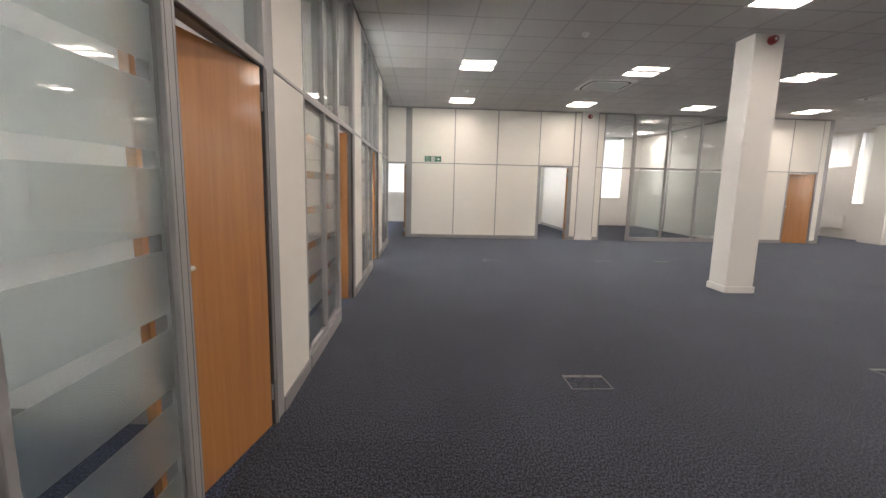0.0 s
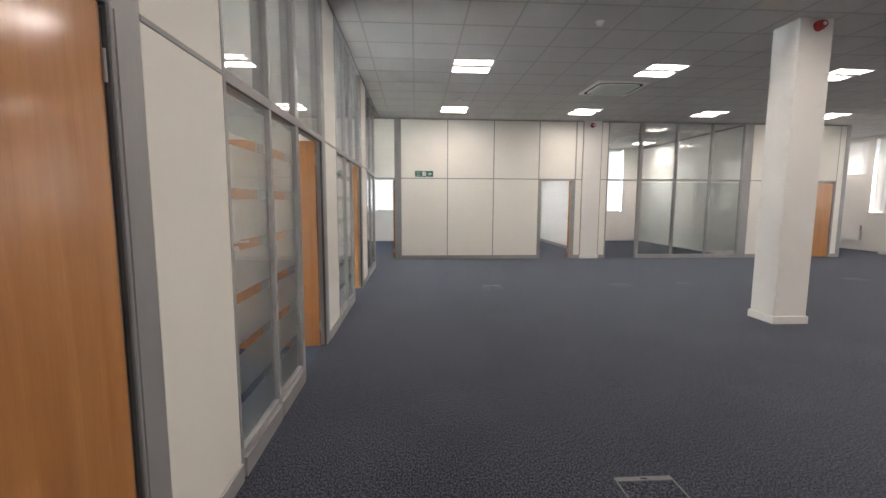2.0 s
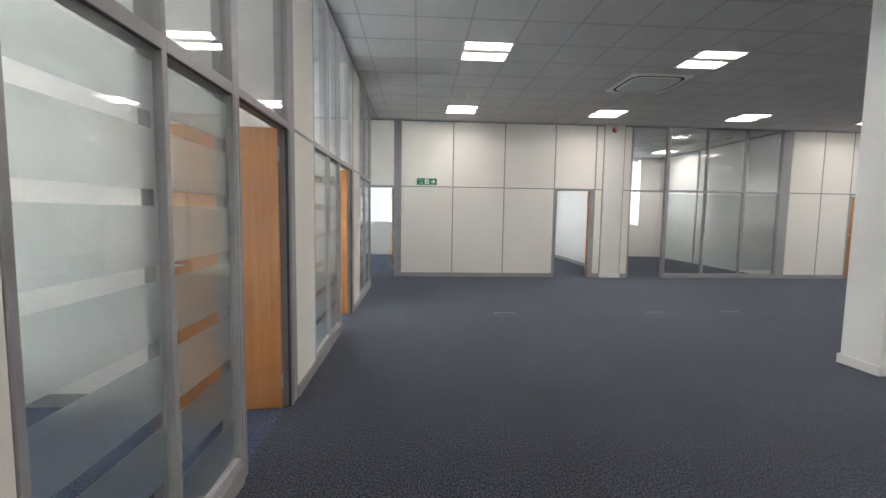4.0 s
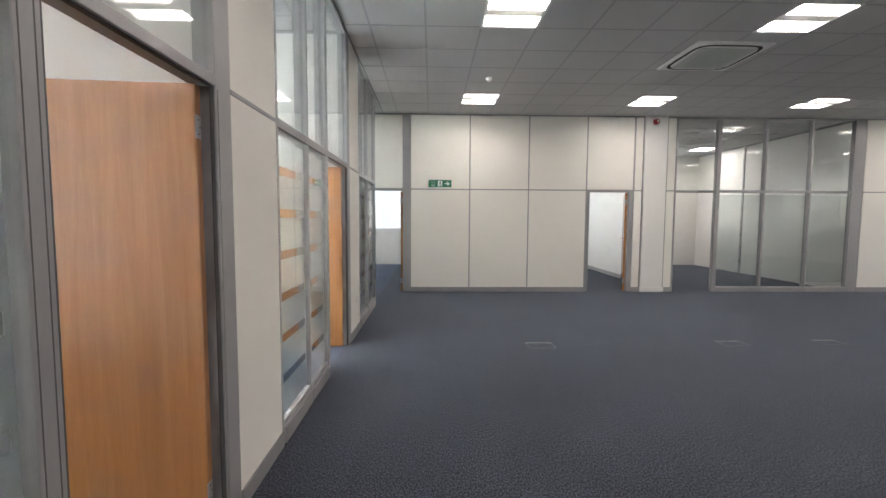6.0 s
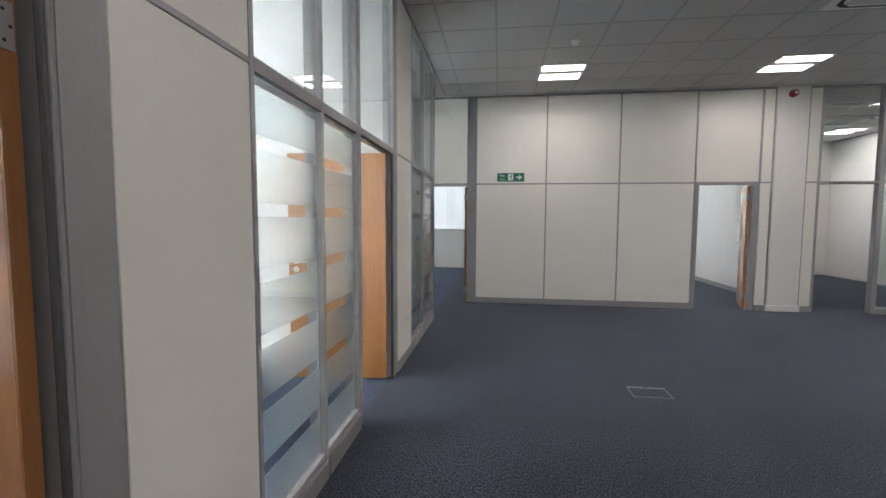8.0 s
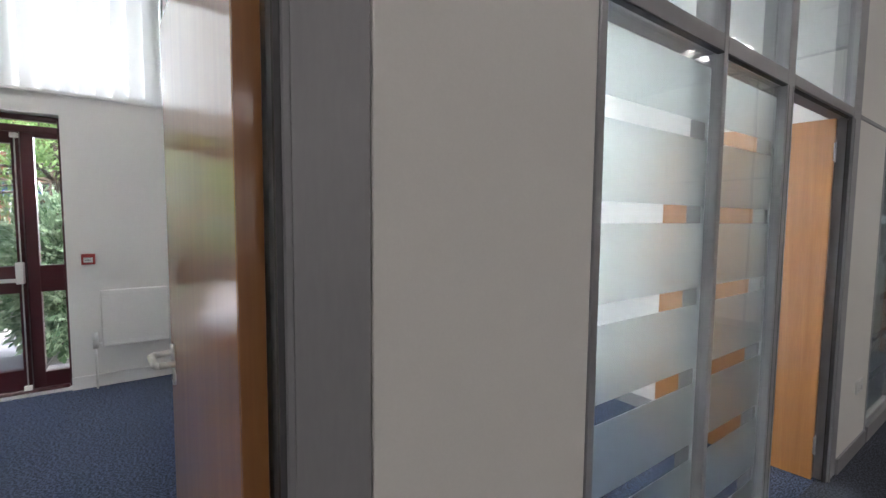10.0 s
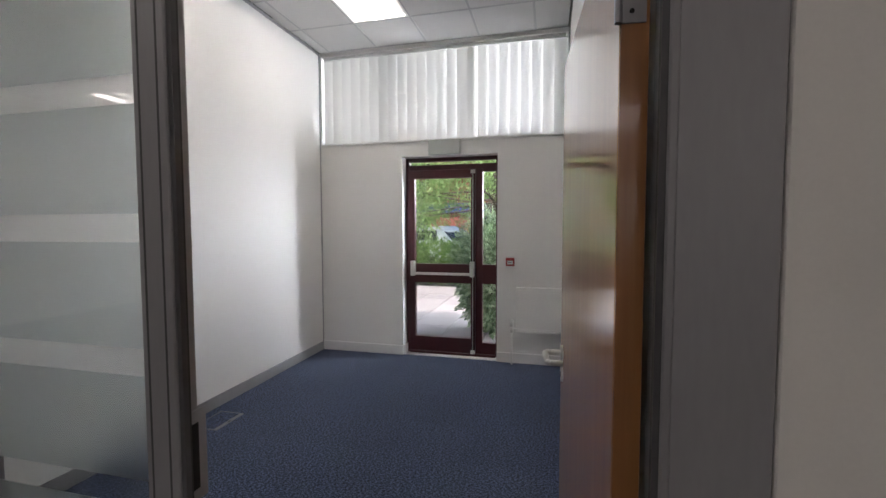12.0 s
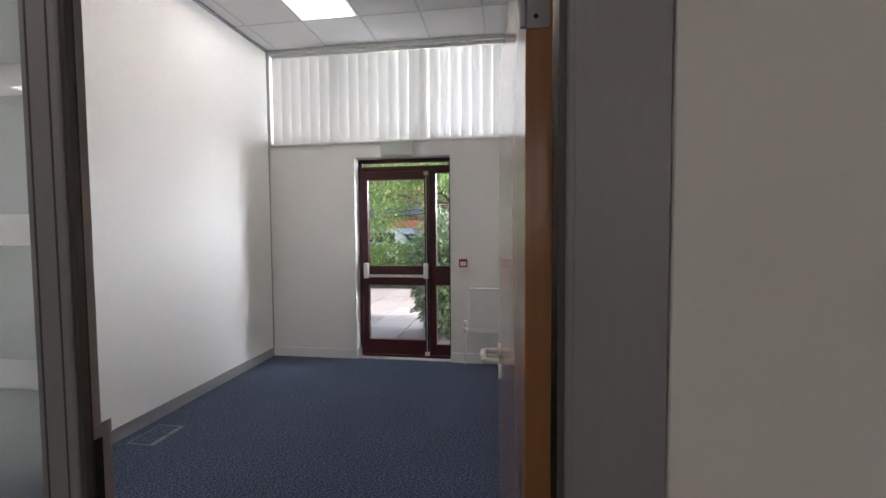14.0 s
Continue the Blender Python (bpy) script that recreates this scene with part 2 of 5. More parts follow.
M_DARK = surface("black_void", (0.012, 0.012, 0.012), 0.7, vary=0.1)
M_RAD = surface("cream_enamel_radiator", (0.86, 0.85, 0.82), 0.35, vary=0.03)
M_PAVE = surface("pinkish_concrete_paver", (0.25, 0.215, 0.21), 0.85, vary=0.12, scale=2, grain=80, bump=0.3, per_object=0.08)
M_GROUND = surface("asphalt_ground", (0.11, 0.105, 0.10), 0.9, vary=0.15, scale=0.6, grain=50, bump=0.3)
M_BRICK = surface("red_brick", (0.26, 0.09, 0.055), 0.85, vary=0.2, scale=4, grain=30, bump=0.3)
M_ROOF = surface("orange_clay_roof", (0.42, 0.13, 0.05), 0.8, vary=0.15, scale=3, grain=30)
M_BLUE = surface("blue_painted_board", (0.03, 0.06, 0.25), 0.5, vary=0.08)
M_CAR = surface("white_car_paint", (0.78, 0.79, 0.80), 0.2, vary=0.02, coat=0.8)
M_TYRE = surface("black_rubber", (0.02, 0.02, 0.02), 0.8, vary=0.1)
M_CARGLASS = surface("dark_car_glass", (0.02, 0.025, 0.03), 0.08, vary=0.05)
M_LAUREL = leafage("laurel_leaf", (0.08, 0.15, 0.06), (0.44, 0.52, 0.33))
M_HEDGE = leafage("hedge_leaf", (0.07, 0.15, 0.03), (0.22, 0.33, 0.09))
M_TREE = leafage("tree_leaf", (0.2, 0.34, 0.09), (0.52, 0.66, 0.3))
M_BARK = surface("bark", (0.10, 0.075, 0.055), 0.9, vary=0.3, scale=8, grain=40, bump=0.8)
M_SUN_BLOCK = surface("sun_block_slab", (0.2, 0.2, 0.2), 0.9, vary=0.1)


# ---- building helpers ----
def box(bm, x0, x1, y0, y1, z0, z1):
    v = [bm.verts.new((x, y, z)) for x in (x0, x1) for y in (y0, y1) for z in (z0, z1)]
    for f in ((0, 1, 3, 2), (4, 6, 7, 5), (0, 4, 5, 1), (2, 3, 7, 6), (0, 2, 6, 4), (1, 5, 7, 3)):
        bm.faces.new([v[i] for i in f])
    return v


def boxes(*rows):
    bm = bmesh.new()
    for r in rows:
        box(bm, *r)
    return bm


def softbox(x0, x1, y0, y1, z0, z1, r=0.004, seg=2):
    bm = boxes((x0, x1, y0, y1, z0, z1))
    bmesh.ops.bevel(bm, geom=bm.edges[:], offset=r, segments=seg, affect="EDGES", profile=0.6)
    return bm


def tube(bm, a, b, r0, r1=None, n=12):
    a, b = Vector(a), Vector(b)
    q = (b - a).to_track_quat("Z", "Y")
    r1 = r0 if r1 is None else r1
    ra = [bm.verts.new(a + q @ Vector((r0 * math.cos(t), r0 * math.sin(t), 0))) for t in [2 * math.pi * i / n for i in range(n)]]
    rb = [bm.verts.new(b + q @ Vector((r1 * math.cos(t), r1 * math.sin(t), 0))) for t in [2 * math.pi * i / n for i in range(n)]]
    for i in range(n):
        bm.faces.new((ra[i], ra[(i + 1) % n], rb[(i + 1) % n], rb[i]))
    bm.faces.new(ra[::-1])
    bm.faces.new(rb)


def mesh_of(name, bm, mat, smooth=False):
    bmesh.ops.recalc_face_normals(bm, faces=bm.faces[:])
    me = bpy.data.meshes.new(name)
    bm.to_mesh(me)
    bm.free()
    me.materials.append(mat)
    if smooth:
        for p in me.polygons:
            p.use_smooth = True
    return me


def part(name, bm, mat, parent, label="", smooth=False):
    ob = new(name, mesh_of(name, bm, mat, smooth))
    ob.parent = parent
    return tagged(ob, label)


def thing(name, label, category, group="", kind="", at=None):
    ob = new(name)
    if at is not None:
        ob.matrix_basis = at
    return tagged(ob, label, category, group, kind)


def solid(name, rows, mat, label, category, kind="structure"):
    return tagged(new(name, mesh_of(name, boxes(*rows), mat)), label, category, kind=kind)


# ---- the plan ----
XL, TH = -0.5, 0.1             # hall face of the office partition, its thickness
YF = 12.08                     # hall face of the far partition
CZ = 3.65                      # ceiling
TR = 2.125                     # middle of the transom
XE = -4.66                     # inner face of the west outer wall
YN = 17.5                      # inner face of the north outer wall
XR = 15.0                     # inner face of the east outer wall
YS = -3.2                      # inner face of the south wall
LIFT = 4.15                    # top of the outer walls

solid("floor_hall", [(XL - TH / 2, XR, YS, YN, -0.2, 0.0)], M_CARPET, "grey-blue flecked loop-pile office carpet", "floor")
solid("floor_offices", [(XE - 0.02, XL - TH / 2, YS, YN, -0.2, 0.0)], M_CARPET_NAVY, "navy blue loop-pile carpet in the side offices", "floor")


def wall_with_holes(name, axis, at0, at1, a0, a1, z0, z1, holes, mat, label):
    """A wall from at0 to at1 across, a0 to a1 along, with openings (a, b, low, high)."""
    rows = []
    cuts = sorted({a0, a1, *[h[0] for h in holes], *[h[1] for h in holes]})
    for p, q in zip(cuts, cuts[1:]):
        mid = (p + q) / 2
        spans = sorted([(h[2], h[3]) for h in holes if h[0] < mid < h[1]])
        z = z0
        for lo, hi in spans + [(z1, z1)]:
            if lo > z + 1e-6:
                rows.append((at0, at1, p, q, z, lo) if axis == "x" else (p, q, at0, at1, z, lo))
            z = hi
    return solid(name, rows, mat, label, "wall")


WEST_HOLES = [(-2.9, -0.95, 1.0, 3.55), (-0.5, 2.05, 1.0, 3.55), (2.32, 5.23, 2.525, 3.61), (3.36, 4.485, 0.0, 2.36), (5.5, 8.0, 1.0, 3.55), (8.6, 10.4, 1.0, 3.55), (12.7, 16.8, 1.2, 3.55)]
NORTH_HOLES = [(-2.6, 0.65, 1.18, 3.52), (2.3, 4.5, 1.18, 3.52), (6.9, 8.65, 1.15, 3.58), (10.3, 11.9, 1.15, 3.55), (12.95, 14.55, 2.4, 3.55)]
EAST_HOLES = [(-2.4, 1.6, 1.2, 3.55), (3.4, 8.5, 1.2, 3.55), (9.4, 12.0, 1.2, 3.55), (12.85, 13.7, 1.2, 3.55), (13.9, 16.8, 2.45, 3.55)]
wall_with_holes("wall_west", "x", XE - 0.3, XE, YS - 0.3, YN + 0.3, -0.2, LIFT, WEST_HOLES, M_WALL, "white painted plaster outer wall with high windows")
wall_with_holes("wall_north", "y", YN, YN + 0.3, XE, XR, -0.2, LIFT, NORTH_HOLES, M_WALL, "white painted plaster outer wall with blinded windows")
wall_with_holes("wall_east", "x", XR, XR + 0.3, YS - 0.3, YN + 0.3, -0.2, LIFT, EAST_HOLES, M_WALL, "white painted plaster outer wall with blinded windows")
# south wall and roof slab are unseen, added to keep sun and sky out
solid("wall_south", [(XE, XR, YS - 0.3, YS, -0.2, LIFT)], M_WALL, "plain white plaster wall added unseen to close the hall", "wall")
solid("roof", [(XE - 0.3, XR + 0.3, YS - 0.3, YN + 0.3, LIFT, LIFT + 0.2)], M_SUN_BLOCK, "flat grey slab added unseen over the ceiling void to block the sun", "roof")


# ---- suspended ceilings and lights ----
TX, TY = 0.62, 0.64           # ceiling module across and along the hall


def ceiling(name, x0, x1, y0, y1, gx, gy, holes, label, tx=TX, ty=TY):
    """Lay-in tiles set back in a grid of white bars, with cells left out for lights."""
    bm = bmesh.new()
    nx0, nx1 = math.floor((x0 - gx) / tx), math.ceil((x1 - gx) / tx)
    ny0, ny1 = math.floor((y0 - gy) / ty), math.ceil((y1 - gy) / ty)
    for i in range(nx0, nx1):
        for j in range(ny0, ny1):
            a, b = max(x0, gx + tx * i), min(x1, gx + tx * i + tx)
            c, d = max(y0, gy + ty * j), min(y1, gy + ty * j + ty)
            mx, my = gx + tx * i + tx / 2, gy + ty * j + ty / 2
            if b - a < 0.02 or d - c < 0.02 or any(h[0] < mx < h[1] and h[2] < my < h[3] for h in holes):
                continue
            s = random.uniform(-0.0012, 0.0012)
            box(bm, a + 0.010, b - 0.010, c + 0.010, d - 0.010, CZ + s, CZ + 0.018)
    ob = tagged(new(name, mesh_of(name, bm, M_TILE)), label, "ceiling", kind="structure")
    bars = bmesh.new()
    for i in range(nx0, nx1 + 1):
        x = gx + tx * i
        if x0 <= x <= x1:
            for j in range(ny0, ny1):
                c, d = max(y0, gy + ty * j), min(y1, gy + ty * j + ty)
                m = gy + ty * j + ty / 2
                if d > c and not any(h[0] + 0.05 < x < h[1] - 0.05 and h[2] < m < h[3] for h in holes):
                    box(bars, x - 0.012, x + 0.012, c, d, CZ - 0.003, CZ + 0.03)
    for j in range(ny0, ny1 + 1):
        y = gy + ty * j
        if y0 <= y <= y1:
            for i in range(nx0, nx1):
                a, b = max(x0, gx + tx * i), min(x1, gx + tx * i + tx)
                m = gx + tx * i + tx / 2
                if b > a and not any(h[2] + 0.05 < y < h[3] - 0.05 and h[0] < m < h[1] for h in holes):
                    box(bars, a + 0.012, b - 0.012, y - 0.012, y + 0.012, CZ - 0.003, CZ + 0.03)
    me = mesh_of("grid", bars, M_TBAR)
    bm = bmesh.new()
    bm.from_mesh(ob.data)
    n0 = len(bm.faces)
    bm.from_mesh(me)
    bm.faces.ensure_lookup_table()
    for f in bm.faces[n0:]:
        f.material_index = 1
    bm.to_mesh(ob.data)
    bm.free()
    ob.data.materials.append(M_TBAR)
    bpy.data.meshes.remove(me)
    return ob


def ceiling_light(lit=True):
    """A recessed 600 mm light: two white reflector wings that glow themselves when lit, and a perforated basket along
    the middle.
    """
    t = thing("ceiling_light", "recessed square fluorescent ceiling light with perforated basket, " + ("switched on" if lit else "switched off"), "light", "recessed ceiling lights", at=pose(0, 0, CZ))
    part("housing", boxes((-0.29, -0.282, -0.29, 0.29, 0, 0.09), (0.282, 0.29, -0.29, 0.29, 0, 0.09), (-0.282, 0.282, -0.29, -0.282, 0, 0.09),
                          (-0.282, 0.282, 0.282, 0.29, 0, 0.09), (-0.29, 0.29, -0.29, 0.29, 0.09, 0.096)), M_WHITE, t)
    part("trim", boxes((-0.3, -0.275, -0.3, 0.3, -0.004, 0.0), (0.275, 0.3, -0.3, 0.3, -0.004, 0.0), (-0.275, 0.275, -0.3, -0.28, -0.004, 0.0), (-0.275, 0.275, 0.28, 0.3, -0.004, 0.0)), M_WHITE, t)
    for s in (-1, 1):
        bm = bmesh.new()
        prof = [(0.278, 0.004), (0.25, 0.03), (0.20, 0.048), (0.14, 0.056), (0.07, 0.058)]
        rows = [(bm.verts.new((-0.278, s * y, z)), bm.verts.new((0.278, s * y, z))) for y, z in prof]
        for p, q in zip(rows, rows[1:]):
            bm.faces.new((p[0], p[1], q[1], q[0]))
        part("reflector", bm, M_WING_GLOW if lit else M_LOUVRE, t, "glowing white reflector wing" if lit else "grey reflector wing", True)
    bm = boxes((-0.278, 0.278, -0.062, -0.058, 0.006, 0.05), (-0.278, 0.278, 0.058, 0.062, 0.006, 0.05))
    part("basket_side", bm, M_LOUVRE, t)
    base = bmesh.new()
    for i in range(19):
        x = -0.274 + 0.0304 * i
        box(base, x - 0.011, x + 0.011, -0.058, 0.058, 0.004, 0.007)
    for j in range(5):
        y = -0.052 + 0.026 * j
        box(base, -0.278, 0.278, y - 0.009, y + 0.009, 0.0045, 0.0065)
    part("basket", base, M_LOUVRE, t, "perforated aluminium basket")
    return t


GX, GY = 1.03, 7.48
HALL_LIGHTS = [(GX + TX * (5 * i + 0.5), GY + TY * (5 * j + 0.5)) for i in range(5) for j in range(-3, 2)]
HALL_LIGHTS += [(GX + TX * 20.5, GY + TY * 10.5)]
NORTH_LIGHTS = [(6.5 + TX * (i + 0.5), 13.2 + TY * (j + 0.5)) for i, j in ((-13, 1), (-7, 1), (0, 0), (3, 0), (0, 4), (3, 4), (7, 1))]
OG = (-4.03, 3.06)
# (2, 0) is a second light added out of view to brighten the exit office
OFFICE_LIGHTS = [(OG[0] + 0.61 * (i + 0.5), OG[1] + 0.61 * (j + 0.5)) for i, j in ((0, 0), (2, 0), (1, 6), (2, 10))]


def holes_of(points, half=0.29):
    return [(x - half, x + half, y - half, y + half) for x, y in points]


ACS = [(4.13, 8.85), (10.6, 8.85)]
ceiling("ceiling_hall", XL, XR, YS, YF, GX, GY, holes_of(HALL_LIGHTS), "grey-white mineral fibre tiles in a suspended grid")
ceiling("ceiling_east", 12.46, XR, YF + 0.0, YN, GX, GY, holes_of(HALL_LIGHTS), "grey-white mineral fibre tiles in a suspended grid")
for nm, a, b, c, d in (("ceiling_office_south", XE, XL - TH, YS, 2.2), ("ceiling_office", XE, XL - TH, 2.31, 5.235), ("ceiling_office_middle", XE, XL - TH, 5.345, 8.3), ("ceiling_office_north", XE, XL - TH, 8.41, 10.66)):
    ceiling(nm, a, b, c, d, *OG, holes_of([(x, y) for x, y in OFFICE_LIGHTS if c < y < d]), "white mineral fibre tiles in a suspended grid", 0.61, 0.61)
ceiling("ceiling_corridor", XE, XL, 10.76, YF, GX, GY, [], "grey-white mineral fibre tiles in a suspended grid")
ceiling("ceiling_north_rooms", XE, 12.36, YF + TH, YN, 6.5, 13.2, holes_of(NORTH_LIGHTS), "white mineral fibre tiles in a suspended grid")

lamp = ceiling_light()
FIT = Matrix.Diagonal((TX / 0.6, TY / 0.6, 1, 1))
lamp.matrix_basis = pose(HALL_LIGHTS[0][0], HALL_LIGHTS[0][1], CZ) @ FIT
for x, y in HALL_LIGHTS[1:] + NORTH_LIGHTS[:2] + NORTH_LIGHTS[4:]:
    copy_thing(lamp, pose(x, y, CZ) @ FIT)
dark_lamp = ceiling_light(False)
dark_lamp.matrix_basis = pose(*NORTH_LIGHTS[2], CZ) @ FIT
for x, y in NORTH_LIGHTS[3:4]:
    copy_thing(dark_lamp, pose(x, y, CZ) @ FIT)


def office_light():
    """A recessed office light: two tubes over a narrow louvre between white reflector wings."""
    t = thing("office_light", "recessed square office ceiling light with polished louvre, switched on", "light", "office ceiling lights")
    part("housing", boxes((-0.29, -0.282, -0.29, 0.29, 0, 0.09), (0.282, 0.29, -0.29, 0.29, 0, 0.09), (-0.282, 0.282, -0.29, -0.282, 0, 0.09),
                          (-0.282, 0.282, 0.282, 0.29, 0, 0.09), (-0.29, 0.29, -0.29, 0.29, 0.09, 0.096)), M_WHITE, t)
    part("trim", boxes((-0.3, -0.28, -0.3, 0.3, -0.004, 0.0), (0.28, 0.3, -0.3, 0.3, -0.004, 0.0), (-0.28, 0.28, -0.3, -0.28, -0.004, 0.0), (-0.28, 0.28, 0.28, 0.3, -0.004, 0.0)), M_WHITE, t)
    for w in (-1, 1):
        bm = bmesh.new()
        prof = [(0.278, 0.004), (0.25, 0.03), (0.20, 0.048), (0.14, 0.056), (0.064, 0.058)]
        rows = [(bm.verts.new((-0.278, w * y, z)), bm.verts.new((0.278, w * y, z))) for y, z in prof]
        for p, q in zip(rows, rows[1:]):
            bm.faces.new((p[0], p[1], q[1], q[0]))
        part("reflector", bm, M_WHITE, t, "curved white reflector wing", True)
        part("tube", boxes((-0.275, 0.275, w * 0.03 - 0.02, w * 0.03 + 0.02, 0.03, 0.046)), M_TUBE_OFFICE, t, "glowing fluorescent tube")
    for k in (-0.06, 0.0, 0.06):
        part("divider", boxes((-0.278, 0.278, k - 0.003, k + 0.003, 0.004, 0.022)), M_LOUVRE, t)
    for i in range(16):
        x = -0.262 + 0.035 * i
        part("blade", boxes((x - 0.0045, x + 0.0045, -0.057, 0.057, 0.006, 0.02)), M_LOUVRE, t)
    return t


olamp = office_light()
olamp.matrix_basis = pose(OFFICE_LIGHTS[0][0], OFFICE_LIGHTS[0][1], CZ)
for x, y in OFFICE_LIGHTS[1:]:
    copy_thing(olamp, pose(x, y, CZ))


def ceiling_cassette(x, y):
    """A four-way air unit: square fascia, dark blade slots with rounded corners, centre grille."""
    t = thing("air_conditioning_cassette", "white square ceiling cassette air conditioner with closed vanes", "air conditioner", "ceiling cassettes", at=pose(x, y, CZ))
    bm = softbox(-0.475, 0.475, -0.475, 0.475, -0.03, 0.0, 0.012)
    part("fascia", bm, M_WHITE, t)
    bm = bmesh.new()
    n = 48
    ring = []
    for r, z in ((0.432, -0.0312), (0.392, -0.0312)):
        row = []
        for i in range(n):
            a = 2 * math.pi * i / n
            c, s = math.cos(a), math.sin(a)
            k = r / (abs(c) ** 6 + abs(s) ** 6) ** (1 / 6)
            row.append(bm.verts.new((k * c, k * s, z)))
        ring.append(row)
    for i in range(n):
        bm.faces.new((ring[0][i], ring[0][(i + 1) % n], ring[1][(i + 1) % n], ring[1][i]))
    part("air_slot", bm, M_DARK, t, "dark air outlet slot")
    for k in range(4):
        bm = softbox(-0.29, 0.29, 0.350, 0.384, -0.040, -0.034, 0.002, 1)
        bmesh.ops.transform(bm, matrix=pose(0, 0, 0, 0, 0, 90 * k), verts=bm.verts[:])
        part("vane", bm, M_WHITE, t)
    bm = softbox(-0.345, 0.345, -0.345, 0.345, -0.045, -0.03, 0.006)
    part("centre_panel", bm, M_GREYWHITE, t)
    for i in range(14):
        yy = -0.26 + 0.04 * i
        part("slat", boxes((-0.27, 0.27, yy - 0.008, yy + 0.008, -0.05, -0.045)), M_GREYWHITE, t)
    return t


for x, y in ACS:
    ceiling_cassette(x, y)
for x, y in ((7.7, 14.8),):
    ceiling_cassette(x, y)


def smoke_detector(x, y):
    t = thing("smoke_detector", "small round white smoke detector on the ceiling", "smoke detector", "smoke detectors", at=pose(x, y, CZ))
    bm = bmesh.new()
    tube(bm, (0, 0, 0.0), (0, 0, -0.02), 0.05, 0.05, 20)
    part("base", bm, M_WHITE, t)
    bm = bmesh.new()
    tube(bm, (0, 0, -0.02), (0, 0, -0.05), 0.042, 0.028, 20)
    part("chamber", bm, M_WHITE, t)
    return t


smoke_detector(1.35, 9.85)
smoke_detector(2.63, 5.98)


# ---- glazed office partitions ----
STRIPES = [1.83, 1.545, 1.26, 0.972, 0.688, 0.404]


def pane_along(root, axis, at, a, b, z0, z1, film=True, gradient=0.0):
    """A pane set in the middle of the partition; film strips with clear bands between."""
    def slab(p, q, lo, hi, o0, o1):
        return (at + o0, at + o1, p, q, lo, hi) if axis == "x" else (p, q, at + o0, at + o1, lo, hi)
    pane = part("pane", boxes(slab(a, b, z0, z1, -0.004, 0.004)), M_GLASS, root)
    pane.visible_shadow = False
    if film:
        cuts = [z1 - 0.045] + [v for s in STRIPES for v in (s + 0.03, s - 0.03)] + [z0 + 0.012]
        rows = [slab(a + 0.03, b - 0.03, lo, hi, -0.0075, -0.005) for hi, lo in zip(cuts[0::2], cuts[1::2])]
        rows += [slab(a + 0.012, a + 0.03, cuts[-1], cuts[0], -0.0075, -0.005), slab(b - 0.03, b - 0.012, cuts[-1], cuts[0], -0.0075, -0.005)]
        part("film", boxes(*rows), M_FROST, pane, "frosted film with clear horizontal bands")
    return pane


def bar(root, axis, at0, at1, p, q, z0, z1, name="mullion", r=0.003):
    """One aluminium section with eased edges."""
    c = (at0, at1, p, q, z0, z1) if axis == "x" else (p, q, at0, at1, z0, z1)
    return part(name, softbox(*c, r=r, seg=1), M_ALU, root)


def panel_along(root, axis, at0, at1, p, q, z0, z1, mat=None):
    c = (at0, at1, p, q, z0, z1) if axis == "x" else (p, q, at0, at1, z0, z1)
    return part("panel", softbox(*c, r=0.0025, seg=1), mat or M_PANEL, root)


def lever(parent, at, side=1, plate=True):
    """A return-to-door lever on a round rose, with a keyhole rose below. side: which way it points."""
    h = part("handle", lever_mesh(side), M_STEEL, parent, "stainless steel lever handle", True)
    h.matrix_basis = at
    bm = bmesh.new()
    tube(bm, (0, 0, -0.075), (0, -0.006, -0.075), 0.026, n=20)
    k = part("keyhole_rose", bm, M_STEEL, h)
    bm = boxes((-0.003, 0.003, -0.0075, -0.0062, -0.085, -0.066))
    part("keyhole", bm, M_DARK, h)
    return h


def lever_mesh(side):
    bm = bmesh.new()
    tube(bm, (0, 0, 0), (0, -0.008, 0), 0.026, n=20)
    pts = [Vector((0, 0, 0)), Vector((0, -0.05, 0)), Vector((side * 0.012, -0.06, 0)), Vector((side * 0.11, -0.06, 0)), Vector((side * 0.122, -0.05, 0)), Vector((side * 0.125, -0.012, 0))]
    for a, b in zip(pts, pts[1:]):
        tube(bm, a, b, 0.0095, n=12)
    return bm


